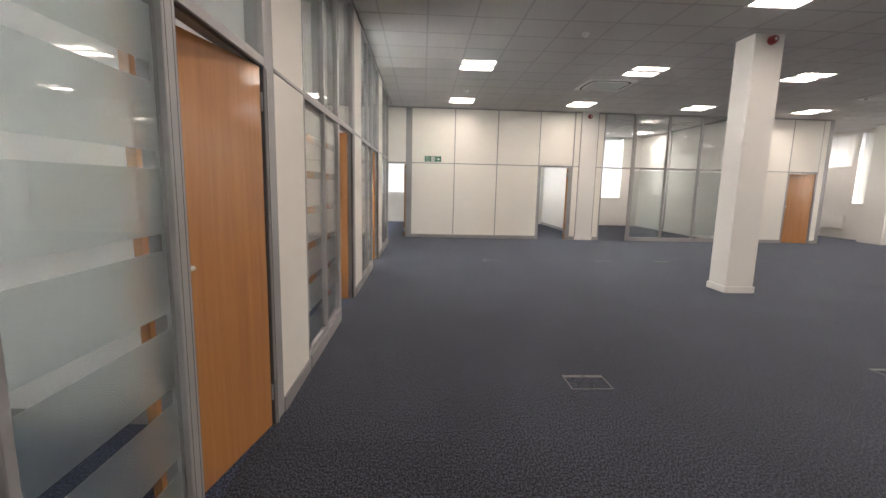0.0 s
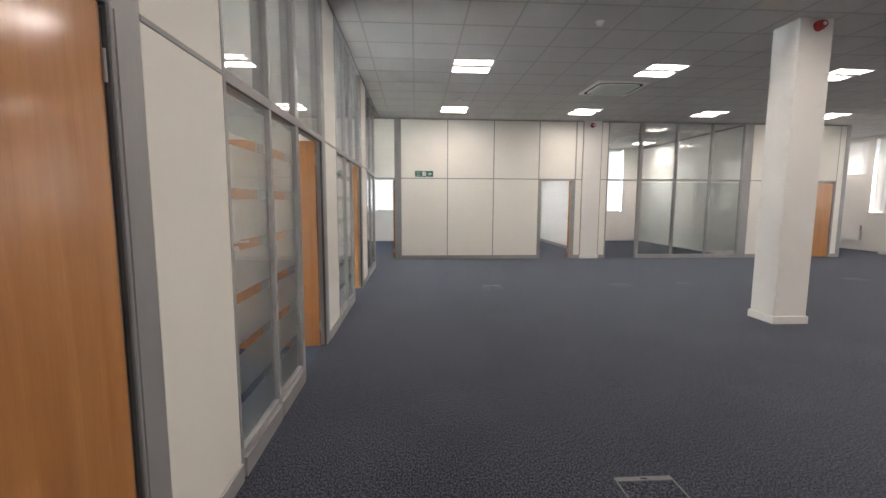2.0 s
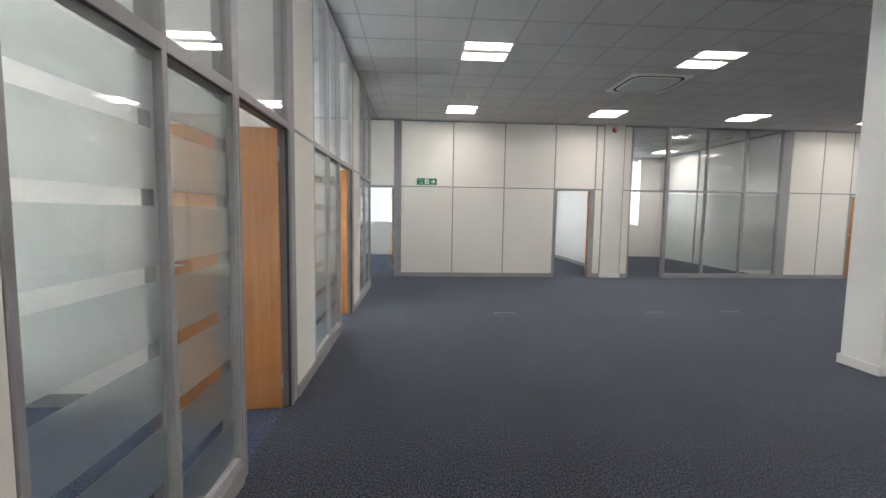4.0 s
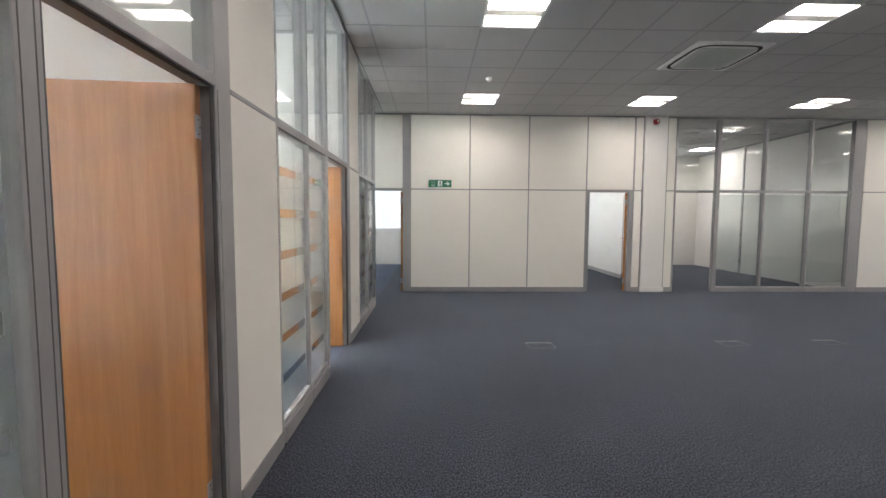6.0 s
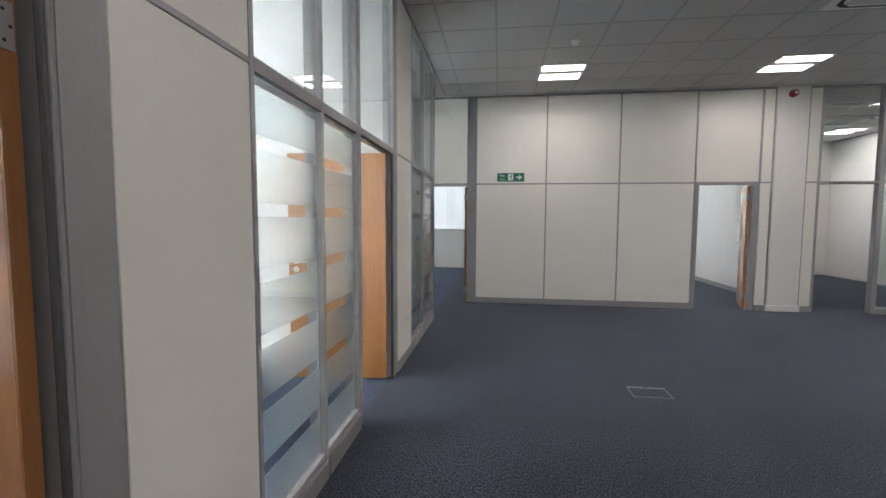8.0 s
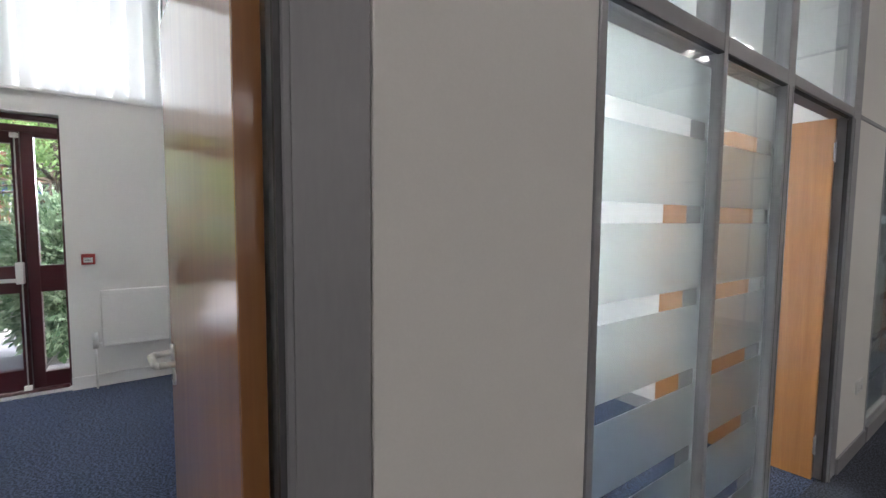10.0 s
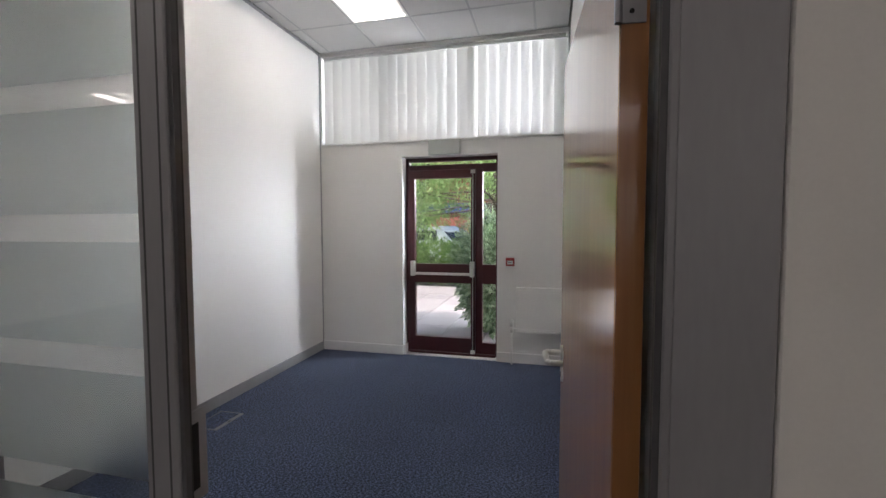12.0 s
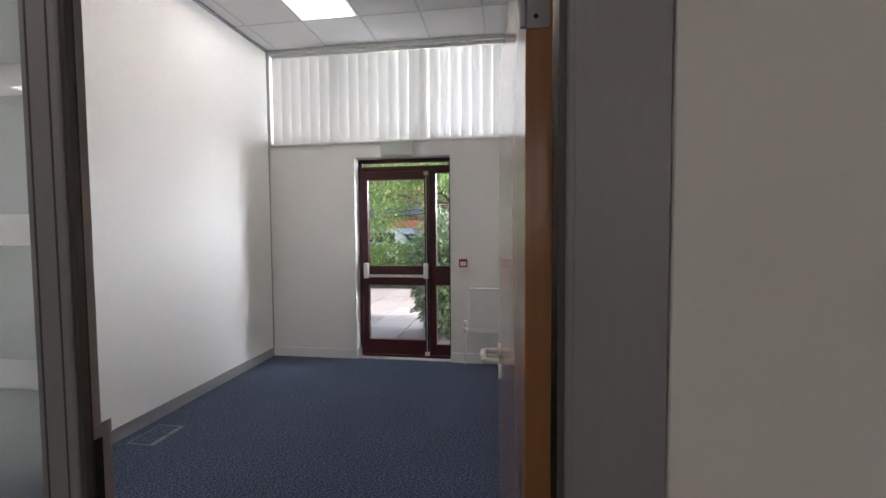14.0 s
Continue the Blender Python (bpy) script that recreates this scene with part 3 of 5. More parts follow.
def door_leaf(name, label, hinge, closed_deg, width, height, opened_deg, hinge_side=1, glazed=False, both=True):
    """A flush door. Its origin is the hinge; the leaf runs along local +x; -y is the corridor face."""
    t = thing(name, label, "door", kind="structure", at=pose(*hinge, 0, 0, closed_deg + opened_deg))
    th = 0.044
    g = 0.004
    if glazed:
        x0, x1 = width - 0.26, width - 0.16
        rows = [(g, x0, 0, th, 0.008, height), (x1, width - g, 0, th, 0.008, height), (x0, x1, 0, th, 0.008, 0.35), (x0, x1, 0, th, height - 0.2, height)]
        part("leaf", boxes(*rows), M_BEECH, t)
        part("vision_panel", boxes((x0, x1, th / 2 - 0.003, th / 2 + 0.003, 0.35, height - 0.2)), M_GLASS, t, "narrow glass vision strip")
    else:
        part("leaf", softbox(g + 0.004, width - g, 0, th, 0.008, height, 0.0015, 1), M_BEECH, t)
        part("edge_lipping", boxes((g - 0.001, g + 0.004, 0.001, th - 0.001, 0.008, height - 0.001)), M_LIPPING, t, "darker beech edge lipping")
    lever(t, pose(width - 0.072, 0, 1.11), -1)
    if both:
        lever(t, pose(width - 0.072, th, 1.11, 0, 0, 180), 1)
    for z in (0.22, height - 0.185):
        bm = bmesh.new()
        tube(bm, (0, -0.006 if not hinge_side > 0 else th + 0.004, z - 0.05), (0, -0.006 if not hinge_side > 0 else th + 0.004, z + 0.05), 0.006, n=10)
        box(bm, g - 0.003, g - 0.001, 0.006, th - 0.002, z - 0.05, z + 0.05)
        h = part("hinge", bm, M_ALU, t)
        for dz in (-0.032, 0.0, 0.032):
            bm = bmesh.new()
            tube(bm, (g - 0.003, th * 0.45 + (0.008 if dz else -0.006), z + dz), (g - 0.0042, th * 0.45 + (0.008 if dz else -0.006), z + dz), 0.004, n=8)
            part("screw", bm, M_DARK, h)
    return t


wall_left = thing("partition_west", "grey aluminium office partition with white panels and frosted glazing", "partition wall", kind="structure")
X0, X1 = XL - TH, XL
XM = (X0 + X1) / 2
# each module: the door's two sides, then where the glazing begins, divides and ends
BAYS = [(-1.665, -0.785, 0.0, 0.577, 1.335), (1.335, 2.2, 3.0, 3.665, 4.34), (4.34, 5.215, 6.0, 6.68, 7.34), (7.34, 8.27, 9.09, 9.87, 10.76)]
for y0, ye, q, qm, qe in BAYS:
    # posts: narrow one before the door, wide one behind it
    bar(wall_left, "x", X1 - 0.052, X1, y0 - 0.08, y0, 0, CZ, "post")
    bar(wall_left, "x", X0, X1 - 0.053, y0 - 0.08, y0 - 0.056, 0, CZ, "post")
    part("groove", boxes((X1 - 0.001, X1 + 0.0008, y0 - 0.022, y0 - 0.018, 0, TR - 0.03), (X1 - 0.001, X1 + 0.0008, y0 - 0.066, y0 - 0.062, 0, TR - 0.03)), M_STOP, wall_left)
    bar(wall_left, "x", X0, X1, ye, ye + 0.147, 0, CZ, "post")
    part("bead", boxes((X1, X1 + 0.006, ye + 0.012, ye + 0.03, 0, TR - 0.03)), M_ALU, wall_left)
    # door stops and the head
    part("door_stop", boxes((X0 + 0.080, X1 - 0.006, y0, y0 + 0.010, 0, 2.105), (X0 + 0.080, X1 - 0.006, ye - 0.010, ye, 0, 2.105)), M_STOP, wall_left)
    part("gasket", boxes((X0 + 0.075, X0 + 0.080, y0 + 0.001, y0 + 0.009, 0, 2.09), (X0 + 0.075, X0 + 0.080, ye - 0.009, ye - 0.001, 0, 2.09)), M_ALU_DARK, wall_left)
    bar(wall_left, "x", X0, X1, y0, ye, 2.105, 2.155, "door_head")
    part("gasket", boxes((X1 - 0.03, X1 - 0.012, y0 + 0.002, ye - 0.002, 2.099, 2.1049)), M_ALU_DARK, wall_left)
    pane_along(wall_left, "x", XL - 0.028, y0, ye, 2.155, CZ - 0.04, film=False)
    bar(wall_left, "x", X0, X1, y0, ye, CZ - 0.04, CZ, "head_rail")
    # solid panel
    p = ye + 0.147
    panel_along(wall_left, "x", X0, X1 - 0.002, p + 0.003, q - 0.02, 0.0, TR - 0.012)
    panel_along(wall_left, "x", X0, X1 - 0.002, p + 0.003, q - 0.02, TR + 0.012, CZ - 0.03)
    bar(wall_left, "x", X0 + 0.01, X1 + 0.002, p, q - 0.02, TR - 0.012, TR + 0.012, "joint_strip")
    bar(wall_left, "x", X1 - 0.0015, X1 + 0.012, p, q - 0.021, 0.0, 0.10, "skirting")
    bar(wall_left, "x", X0, X1, p, q - 0.02, CZ - 0.03, CZ, "head_rail")
    # two glazed bays
    for a, b, last in ((q, qm, False), (qm, qe, True)):
        bar(wall_left, "x", X0, X1, a - 0.016, a + 0.016, 0.0, CZ, "mullion")
        e = b - 0.08 if last else b - 0.016
        bar(wall_left, "x", X0, X1, a + 0.016, e, TR - 0.03, TR + 0.03, "transom")
        part("gasket", boxes((X1 - 0.02, X1 + 0.001, a + 0.017, e - 0.001, TR - 0.0345, TR - 0.0301)), M_ALU_DARK, wall_left)
        bar(wall_left, "x", X0, X1, a + 0.016, e, CZ - 0.04, CZ, "head_rail")
        bar(wall_left, "x", X0 - 0.005, X1 + 0.014, a + 0.016, e, 0.0, 0.11, "skirting")
        bar(wall_left, "x", X0 + 0.012, X1 - 0.006, a + 0.016, e, 0.11, 0.145, "glazing_bead")
        pane_along(wall_left, "x", XL - 0.028, a + 0.016, e, 0.145, TR - 0.0345)
        pane_along(wall_left, "x", XL - 0.028, a + 0.016, e, TR + 0.03, CZ - 0.04, film=False)
bar(wall_left, "x", X0, X1, 10.68, 10.76, 0, CZ, "post")
part("strike_plate", boxes((X1 - 0.068, X1 - 0.02, 4.3405, 4.3435, 0.975, 1.167)), M_ALU, wall_left)
part("strike_hole", boxes((X1 - 0.047, X1 - 0.03, 4.3434, 4.3442, 1.0, 1.14)), M_DARK, wall_left)

for nm, k, deg, lab in (("door_1", 1, 11, "flush beech veneer office door standing slightly ajar"), ("door_2", 2, 86, "flush beech veneer office door standing wide open"), ("door_3", 3, 84, "flush beech veneer office door standing wide open"), ("door_4", 0, 0, "flush beech veneer office door, shut")):
    door_leaf(nm, lab, (X0 + 0.040, BAYS[k][1] - 0.014, 0), -90, BAYS[k][1] - BAYS[k][0] - 0.018, 2.1, -deg)

# cross partitions between the offices
for i, yc in enumerate((-0.74, 2.255, 5.29, 8.355)):
    w = thing("partition_cross", "white office dividing wall with grey aluminium skirting", "partition wall", "office dividing walls", kind="structure")
    part("panel", boxes((XE, X0 - 0.002, yc - 0.045, yc + 0.045, 0, CZ - 0.03)), M_WALL, w)
    part("skirting", boxes((XE + 0.002, X0 - 0.003, yc - 0.055, yc + 0.055, 0, 0.10)), M_ALU, w)
    part("head_rail", boxes((XE + 0.002, X0 - 0.003, yc - 0.05, yc + 0.05, CZ - 0.03, CZ)), M_ALU, w)
    part("corner_trim", boxes((XE, XE + 0.02, yc - 0.05, yc + 0.05, 0.1, CZ - 0.03)), M_ALU, w)

# return partition at the corridor
ret = thing("partition_return", "grey aluminium glazed partition along a short corridor", "partition wall", kind="structure")
for a, b in ((-1.6, -0.62), (-2.6, -1.62)):
    bar(ret, "y", 10.67, 10.76, a - 0.02, a + 0.02, 0, CZ, "mullion")
    bar(ret, "y", 10.67, 10.76, a + 0.02, b, TR - 0.03, TR + 0.03, "transom")
    bar(ret, "y", 10.67, 10.76, a + 0.02, b, 0, 0.145, "skirting")
    bar(ret, "y", 10.67, 10.76, a + 0.02, b, CZ - 0.04, CZ, "head_rail")
    pane_along(ret, "y", 10.715, a + 0.02, b, 0.145, TR - 0.03)
    pane_along(ret, "y", 10.715, a + 0.02, b, TR + 0.03, CZ - 0.04, film=False)
bar(ret, "y", 10.67, 10.76, -0.62, XL, 0, CZ, "post")
part("panel", boxes((XE, -2.62, 10.67, 10.76, 0, CZ)), M_PANEL, ret)

# ---- far partition ----
far = thing("partition_north", "cream panelled partition with grey aluminium joints and glazing", "partition wall", kind="structure")
Y0, Y1 = YF, YF + TH
bar(far, "y", Y0, Y1, -0.11, 0.06, 0, CZ, "post")
# doorway to the corner room
bar(far, "y", Y0, Y1, -1.08, -1.019, 0, CZ, "post")
bar(far, "y", Y0, Y1, -1.019, -0.11, 2.09, 2.14, "door_head")
panel_along(far, "y", Y0 + 0.002, Y1, -1.019, -0.11, 2.14, CZ - 0.03)
bar(far, "y", Y0, Y1, -1.019, -0.11, CZ - 0.03, CZ, "head_rail")
panel_along(far, "y", Y0 + 0.002, Y1, XE, -1.08, 0, CZ)
for a, b in ((0.06, 1.27), (1.27, 2.49), (2.49, 3.7)):
    l0 = a if a < 0.1 else a + 0.012
    panel_along(far, "y", Y0 + 0.003, Y1, l0 + 0.001, b - 0.013, 0.0, TR - 0.012)
    panel_along(far, "y", Y0 + 0.003, Y1, l0 + 0.001, b - 0.013, TR + 0.012, CZ - 0.03)
    bar(far, "y", Y0, Y1 - 0.01, l0, b - 0.012, TR - 0.012, TR + 0.012, "joint_strip")
    bar(far, "y", Y0, Y1 - 0.01, b - 0.012, b + 0.012, 0.10, CZ - 0.03, "joint_strip")
bar(far, "y", Y0 - 0.012, Y0 + 0.002, 0.06, 3.717, 0, 0.10, "skirting")
bar(far, "y", Y0 - 0.004, Y1, 0.06, 3.7, CZ - 0.03, CZ, "head_rail")
bar(far, "y", Y0 + 0.001, Y1, 3.688, 3.717, 0.0, 0.10, "joint_strip")
# doorway with the glazed door
bar(far, "y", Y0, Y1, 3.717, 3.77, 0, TR - 0.035, "jamb")
bar(far, "y", Y0, Y1, 4.59, 4.7, 0, TR - 0.035, "jamb")
bar(far, "y", Y0, Y1, 3.717, 4.7, TR - 0.035, TR + 0.015, "door_head")
panel_along(far, "y", Y0 + 0.003, Y1, 3.718, 4.674, TR + 0.016, CZ - 0.03)
bar(far, "y", Y0 - 0.004, Y1, 3.7, 4.88, CZ - 0.03, CZ, "head_rail")
bar(far, "y", Y0, Y1 - 0.01, 4.674, 4.71, TR + 0.015, CZ - 0.03, "joint_strip")
for a, b in ((4.71, 4.862), (5.384, 5.55)):
    panel_along(far, "y", Y0 + 0.003, Y1, a, b, 0.1, TR - 0.012)
    panel_along(far, "y", Y0 + 0.003, Y1, a, b, TR + 0.012, CZ - 0.03)
    bar(far, "y", Y0, Y1 - 0.01, a, b, TR - 0.012, TR + 0.012, "joint_strip")
    bar(far, "y", Y0 - 0.012, Y1, a, b, 0, 0.1, "skirting")
for x in (4.875, 5.375):
    bar(far, "y", Y0 - 0.004, Y1 - 0.01, x - 0.01, x + 0.01, 0, CZ - 0.03, "joint_strip")
bar(far, "y", Y0 - 0.004, Y1, 5.365, 9.421, CZ - 0.035, CZ, "head_rail")
# glazed bays
bar(far, "y", Y0, Y1, 5.55, 5.59, 0, CZ - 0.035, "post")
bar(far, "y", Y0, Y1, 6.44, 6.52, 0, CZ - 0.035, "post")
bar(far, "y", Y0, Y1, 5.59, 6.44, TR - 0.03, TR + 0.015, "door_head")
pane_along(far, "y", Y0 + 0.05, 5.59, 6.44, TR + 0.015, CZ - 0.035, film=False)
for a, b in ((6.52, 7.461), (7.501, 8.439), (8.48, 9.361)):
    bar(far, "y", Y0, Y1, b, b + 0.04, 0, CZ - 0.035, "mullion")
    bar(far, "y", Y0, Y1, a, b, TR - 0.025, TR + 0.025, "transom")
    bar(far, "y", Y0 - 0.012, Y1, a, b, 0, 0.10, "skirting")
    pn = pane_along(far, "y", Y0 + 0.05, a, b, 0.10, TR - 0.025, film=False)
    part("film", boxes((a + 0.012, b - 0.012, Y0 + 0.055, Y0 + 0.0575, 0.2, TR - 0.07)), M_HAZE, pn, "thin frosted film")
    pane_along(far, "y", Y0 + 0.05, a, b, TR + 0.025, CZ - 0.035, film=False)
bar(far, "y", Y0 - 0.002, Y1, 9.4, 9.6, 0, CZ, "post")
for a, b in ((9.6, 10.439), (10.439, 11.2)):
    panel_along(far, "y", Y0 + 0.003, Y1, a + 0.012, b - 0.012, 0.0, TR - 0.012)
    panel_along(far, "y", Y0 + 0.003, Y1, a + 0.012, b - 0.012, TR + 0.012, CZ - 0.03)
    bar(far, "y", Y0, Y1 - 0.01, a + 0.012, b - 0.012, TR - 0.012, TR + 0.012, "joint_strip")
    bar(far, "y", Y0, Y1 - 0.01, b - 0.012, b + 0.012, 0, CZ - 0.03, "joint_strip")
bar(far, "y", Y0 - 0.012, Y0 + 0.002, 9.6, 11.2, 0, 0.1, "skirting")
bar(far, "y", Y0, Y1, 11.212, 11.239, 0, TR - 0.03, "jamb")
bar(far, "y", Y0, Y1, 12.061, 12.1, 0, TR - 0.03, "jamb")
bar(far, "y", Y0, Y1, 11.212, 12.1, TR - 0.03, TR + 0.015, "door_head")
panel_along(far, "y", Y0 + 0.003, Y1, 11.213, 12.1, TR + 0.016, CZ - 0.03)
panel_along(far, "y", Y0 + 0.003, Y1, 12.119, 12.28, 0.0, CZ - 0.03)
bar(far, "y", Y0, Y1 - 0.01, 12.1, 12.118, 0, CZ - 0.03, "joint_strip")
bar(far, "y", Y0 - 0.012, Y0 + 0.002, 12.119, 12.28, 0, 0.1, "skirting")
bar(far, "y", Y0 - 0.003, Y1, 12.28, 12.4, 0, CZ, "post")
bar(far, "y", Y0 - 0.004, Y1, 9.6, 12.28, CZ - 0.03, CZ, "head_rail")

door_leaf("door_5", "beech veneer door with narrow glass strip standing open", (4.59, Y1 - 0.046, 0), 180, 0.82, 2.075, -112, glazed=True)
door_leaf("door_6", "beech veneer door with narrow glass strip standing ajar", (12.061, Y1 - 0.046, 0), 180, 0.86, 2.075, -14, glazed=False)
door_leaf("door_7", "beech veneer door standing open into the corner room", (-0.11, Y1 - 0.046, 0), 180, 0.92, 2.075, -92)

# walls inside the north rooms
solid("wall_inner_corner", [(1.626, 1.728, Y1, YN, 0, CZ)], M_WALL, "white painted dividing wall", "wall")
inner = thing("wall_inner_middle", "white painted dividing wall with grey skirting", "wall", kind="structure")
part("panel", boxes((5.388, 5.473, Y1, YN, 0, CZ)), M_WALL, inner)
part("skirting", boxes((5.375, 5.388, Y1, YN, 0, 0.10)), M_ALU, inner)
glassroom = thing("partition_meeting_room", "white partition with grey top rail inside the glazed room", "partition wall", kind="structure")
part("panel", boxes((9.442, 9.526, Y1, YN, 0, CZ - 0.04)), M_WALL, glassroom)
part("head_rail", boxes((9.411, 9.547, Y1, YN, CZ - 0.04, CZ)), M_ALU, glassroom)
part("post", boxes((9.416, 9.442, 15.33, 15.39, 0, CZ - 0.04)), M_ALU, glassroom)
part("skirting", boxes((9.426, 9.442, Y1, YN, 0, 0.10)), M_SKIRT, glassroom)
for z in (1.88, 1.49, 1.11, 0.73, 0.35):
    part("clear_square", boxes((9.413, 9.416, 15.32, 15.40, z - 0.035, z + 0.035)), M_STOP, glassroom)
solid("wall_inner_east", [(12.352, 12.44, Y1, YN, 0, CZ)], M_WALL, "white painted dividing wall", "wall")
solid("skirting_north", [(XE, 12.36, YN - 0.016, YN, 0, 0.1), (12.45, XR, YN - 0.016, YN, 0, 0.1)], M_SKIRT, "white gloss skirting board", "skirting")

# ---- columns ----
def column(x0, x1, y0, y1, label, sides=True):
    t = thing("column", label, "column", "white columns", kind="structure")
    part("shaft", softbox(x0, x1, y0, y1, 0, CZ + 0.1, 0.006), M_WALL, t)
    part("skirting", softbox(x0 - 0.02, x1 + 0.02, y0 - 0.02, y1 + 0.02, 0, 0.10, 0.008), M_SKIRT, t)
    return t


column(4.9, 5.32, 5.71, 6.09, "square white painted column with white skirting")
column(4.89, 5.36, YF - 0.02, YF + 0.13, "white boxed column set in the far partition")
column(XR - 0.6, XR, 12.05, 12.75, "white painted wall pier between windows")
column(XR - 0.4, XR, 8.6, 9.3, "white painted wall pier between windows")


def alarm_bell(x, y, z):
    t = thing("fire_alarm_sounder", "round red fire alarm sounder with white centre", "alarm", "fire alarm sounders", at=pose(x, y, z))
    bm = bmesh.new()
    tube(bm, (0, 0, 0), (0, -0.05, 0), 0.062, 0.056, 24)
    tube(bm, (0, -0.05, 0), (0, -0.085, 0), 0.05, 0.04, 24)
    part("body", bm, M_RED, t)
    bm = bmesh.new()
    tube(bm, (0, -0.085, 0), (0, -0.088, 0), 0.024, n=20)
    part("centre", bm, M_WHITE, t)
    return t


alarm_bell(5.13, 5.71, 3.56)
alarm_bell(5.1, YF - 0.02, 3.53)


# ---- windows and blinds ----
def vertical_blind(axis, at, a, b, z0, z1, turn=9, label="cream vertical fabric blind, closed"):
    """Head rail and hanging slats, each a little turned."""
    t = thing("vertical_blind", label, "blind", "vertical blinds")
    part("head_rail", boxes((at - 0.02, at + 0.02, a, b, z1, z1 + 0.035) if axis == "x" else (a, b, at - 0.02, at + 0.02, z1, z1 + 0.035)), M_WHITE, t)
    n = int((b - a) / 0.118)
    w = 0.0635
    bm = bmesh.new()
    vs = []
    for k in range(5):
        u = -w + 2 * w * k / 4
        o = 0.004 * (1 - (u / w) ** 2)
        vs.append((bm.verts.new((o, u, 0)), bm.verts.new((o, u, z1 - z0))))
    for p, q in zip(vs, vs[1:]):
        bm.faces.new((p[0], q[0], q[1], p[1]))
    me = mesh_of("slat", bm, M_BLIND, True)
    for i in range(n):
        c = a + (i + 0.5) * (b - a) / n
        s = new("slat", me)
        s.parent = t
        wob = turn + random.uniform(-2.5, 2.5)
        if random.random() < 0.025:
            wob += 16
        s.matrix_basis = pose(at, c, z0, 0, 0, wob) if axis == "x" else pose(c, at, z0, 0, 0, 90 + wob)
    return t


def window(axis, at, a, b, z0, z1, inward, blind=True, bars=1, gap=0.0, deep=0.3, low=0.012):
    """Frame, panes and sill in an opening of an outer wall. inward: +1 or -1 along the axis into the room."""
    t = thing("window_1", "white-framed window in the outer wall", "window", kind="structure")
    mid = at - inward * deep * 0.6
    def put(name, p, q, lo, hi, o0, o1, mat):
        c = (mid + o0, mid + o1, p, q, lo, hi) if axis == "x" else (p, q, mid + o0, mid + o1, lo, hi)
        return part(name, boxes(c), mat, t)
    put("window_frame", a, b, z0, z0 + 0.05, -0.03, 0.03, M_WHITE)
    put("window_frame", a, b, z1 - 0.05, z1, -0.03, 0.03, M_WHITE)
    put("window_frame", a, a + 0.05, z0 + 0.05, z1 - 0.05, -0.03, 0.03, M_WHITE)
    put("window_frame", b - 0.05, b, z0 + 0.05, z1 - 0.05, -0.03, 0.03, M_WHITE)
    for k in range(bars):
        c = a + (b - a) * (k + 1) / (bars + 1)
        put("mullion", c - 0.03, c + 0.03, z0 + 0.05, z1 - 0.05, -0.025, 0.025, M_WHITE)
    g = put("pane", a + 0.05, b - 0.05, z0 + 0.05, z1 - 0.05, -0.003, 0.003, M_GLASS)
    g.visible_shadow = False
    s0, s1 = (at - inward * deep * 0.5, at + inward * 0.03)
    lo, hi = min(s0, s1), max(s0, s1)
    part("window_sill", softbox(*((lo, hi, a + 0.003, b - 0.003, z0, z0 + 0.025) if axis == "x" else (a + 0.003, b - 0.003, lo, hi, z0, z0 + 0.025)), r=0.004), M_SKIRT, t)
    if blind:
        vertical_blind(axis, at - inward * 0.05, a + 0.02, b - 0.02 - gap, z0 + 0.025 + low, z1 - 0.04)
    return t


WEST_SKY = {2.32: 6, -0.5: 190, -2.9: 80, 5.5: 850, 8.6: 900}
for h in WEST_HOLES:
    if h[2] > 0:
        window("x", XE, *h, 1, bars=2 if h[1] - h[0] > 2 else 1)
        daylight("sky_light", XE - 0.45, (h[0] + h[1]) / 2, (h[2] + h[3]) / 2, h[1] - h[0], h[3] - h[2], (0, (h[0] + h[1]) / 2, (h[2] + h[3]) / 2), WEST_SKY.get(h[0], 240) * (h[1] - h[0]) * (h[3] - h[2]))
for h in NORTH_HOLES:
    window("y", YN, *h, -1, bars=1, gap=0.10 if h[0] > 6 else 0.0)
    daylight("sky_light", (h[0] + h[1]) / 2, YN + 0.45, (h[2] + h[3]) / 2, h[1] - h[0], h[3] - h[2], ((h[0] + h[1]) / 2, 0, (h[2] + h[3]) / 2), {2.3: 420, 6.9: 70, 10.3: 200}.get(h[0], 55) * (h[1] - h[0]) * (h[3] - h[2]))
for h in EAST_HOLES:
    window("x", XR, *h, -1, bars=1, gap=0.07)
    daylight("sky_light", XR + 0.45, (h[0] + h[1]) / 2, (h[2] + h[3]) / 2, h[1] - h[0], h[3] - h[2], (0, (h[0] + h[1]) / 2, (h[2] + h[3]) / 2), 7 * (h[1] - h[0]) * (h[3] - h[2]))


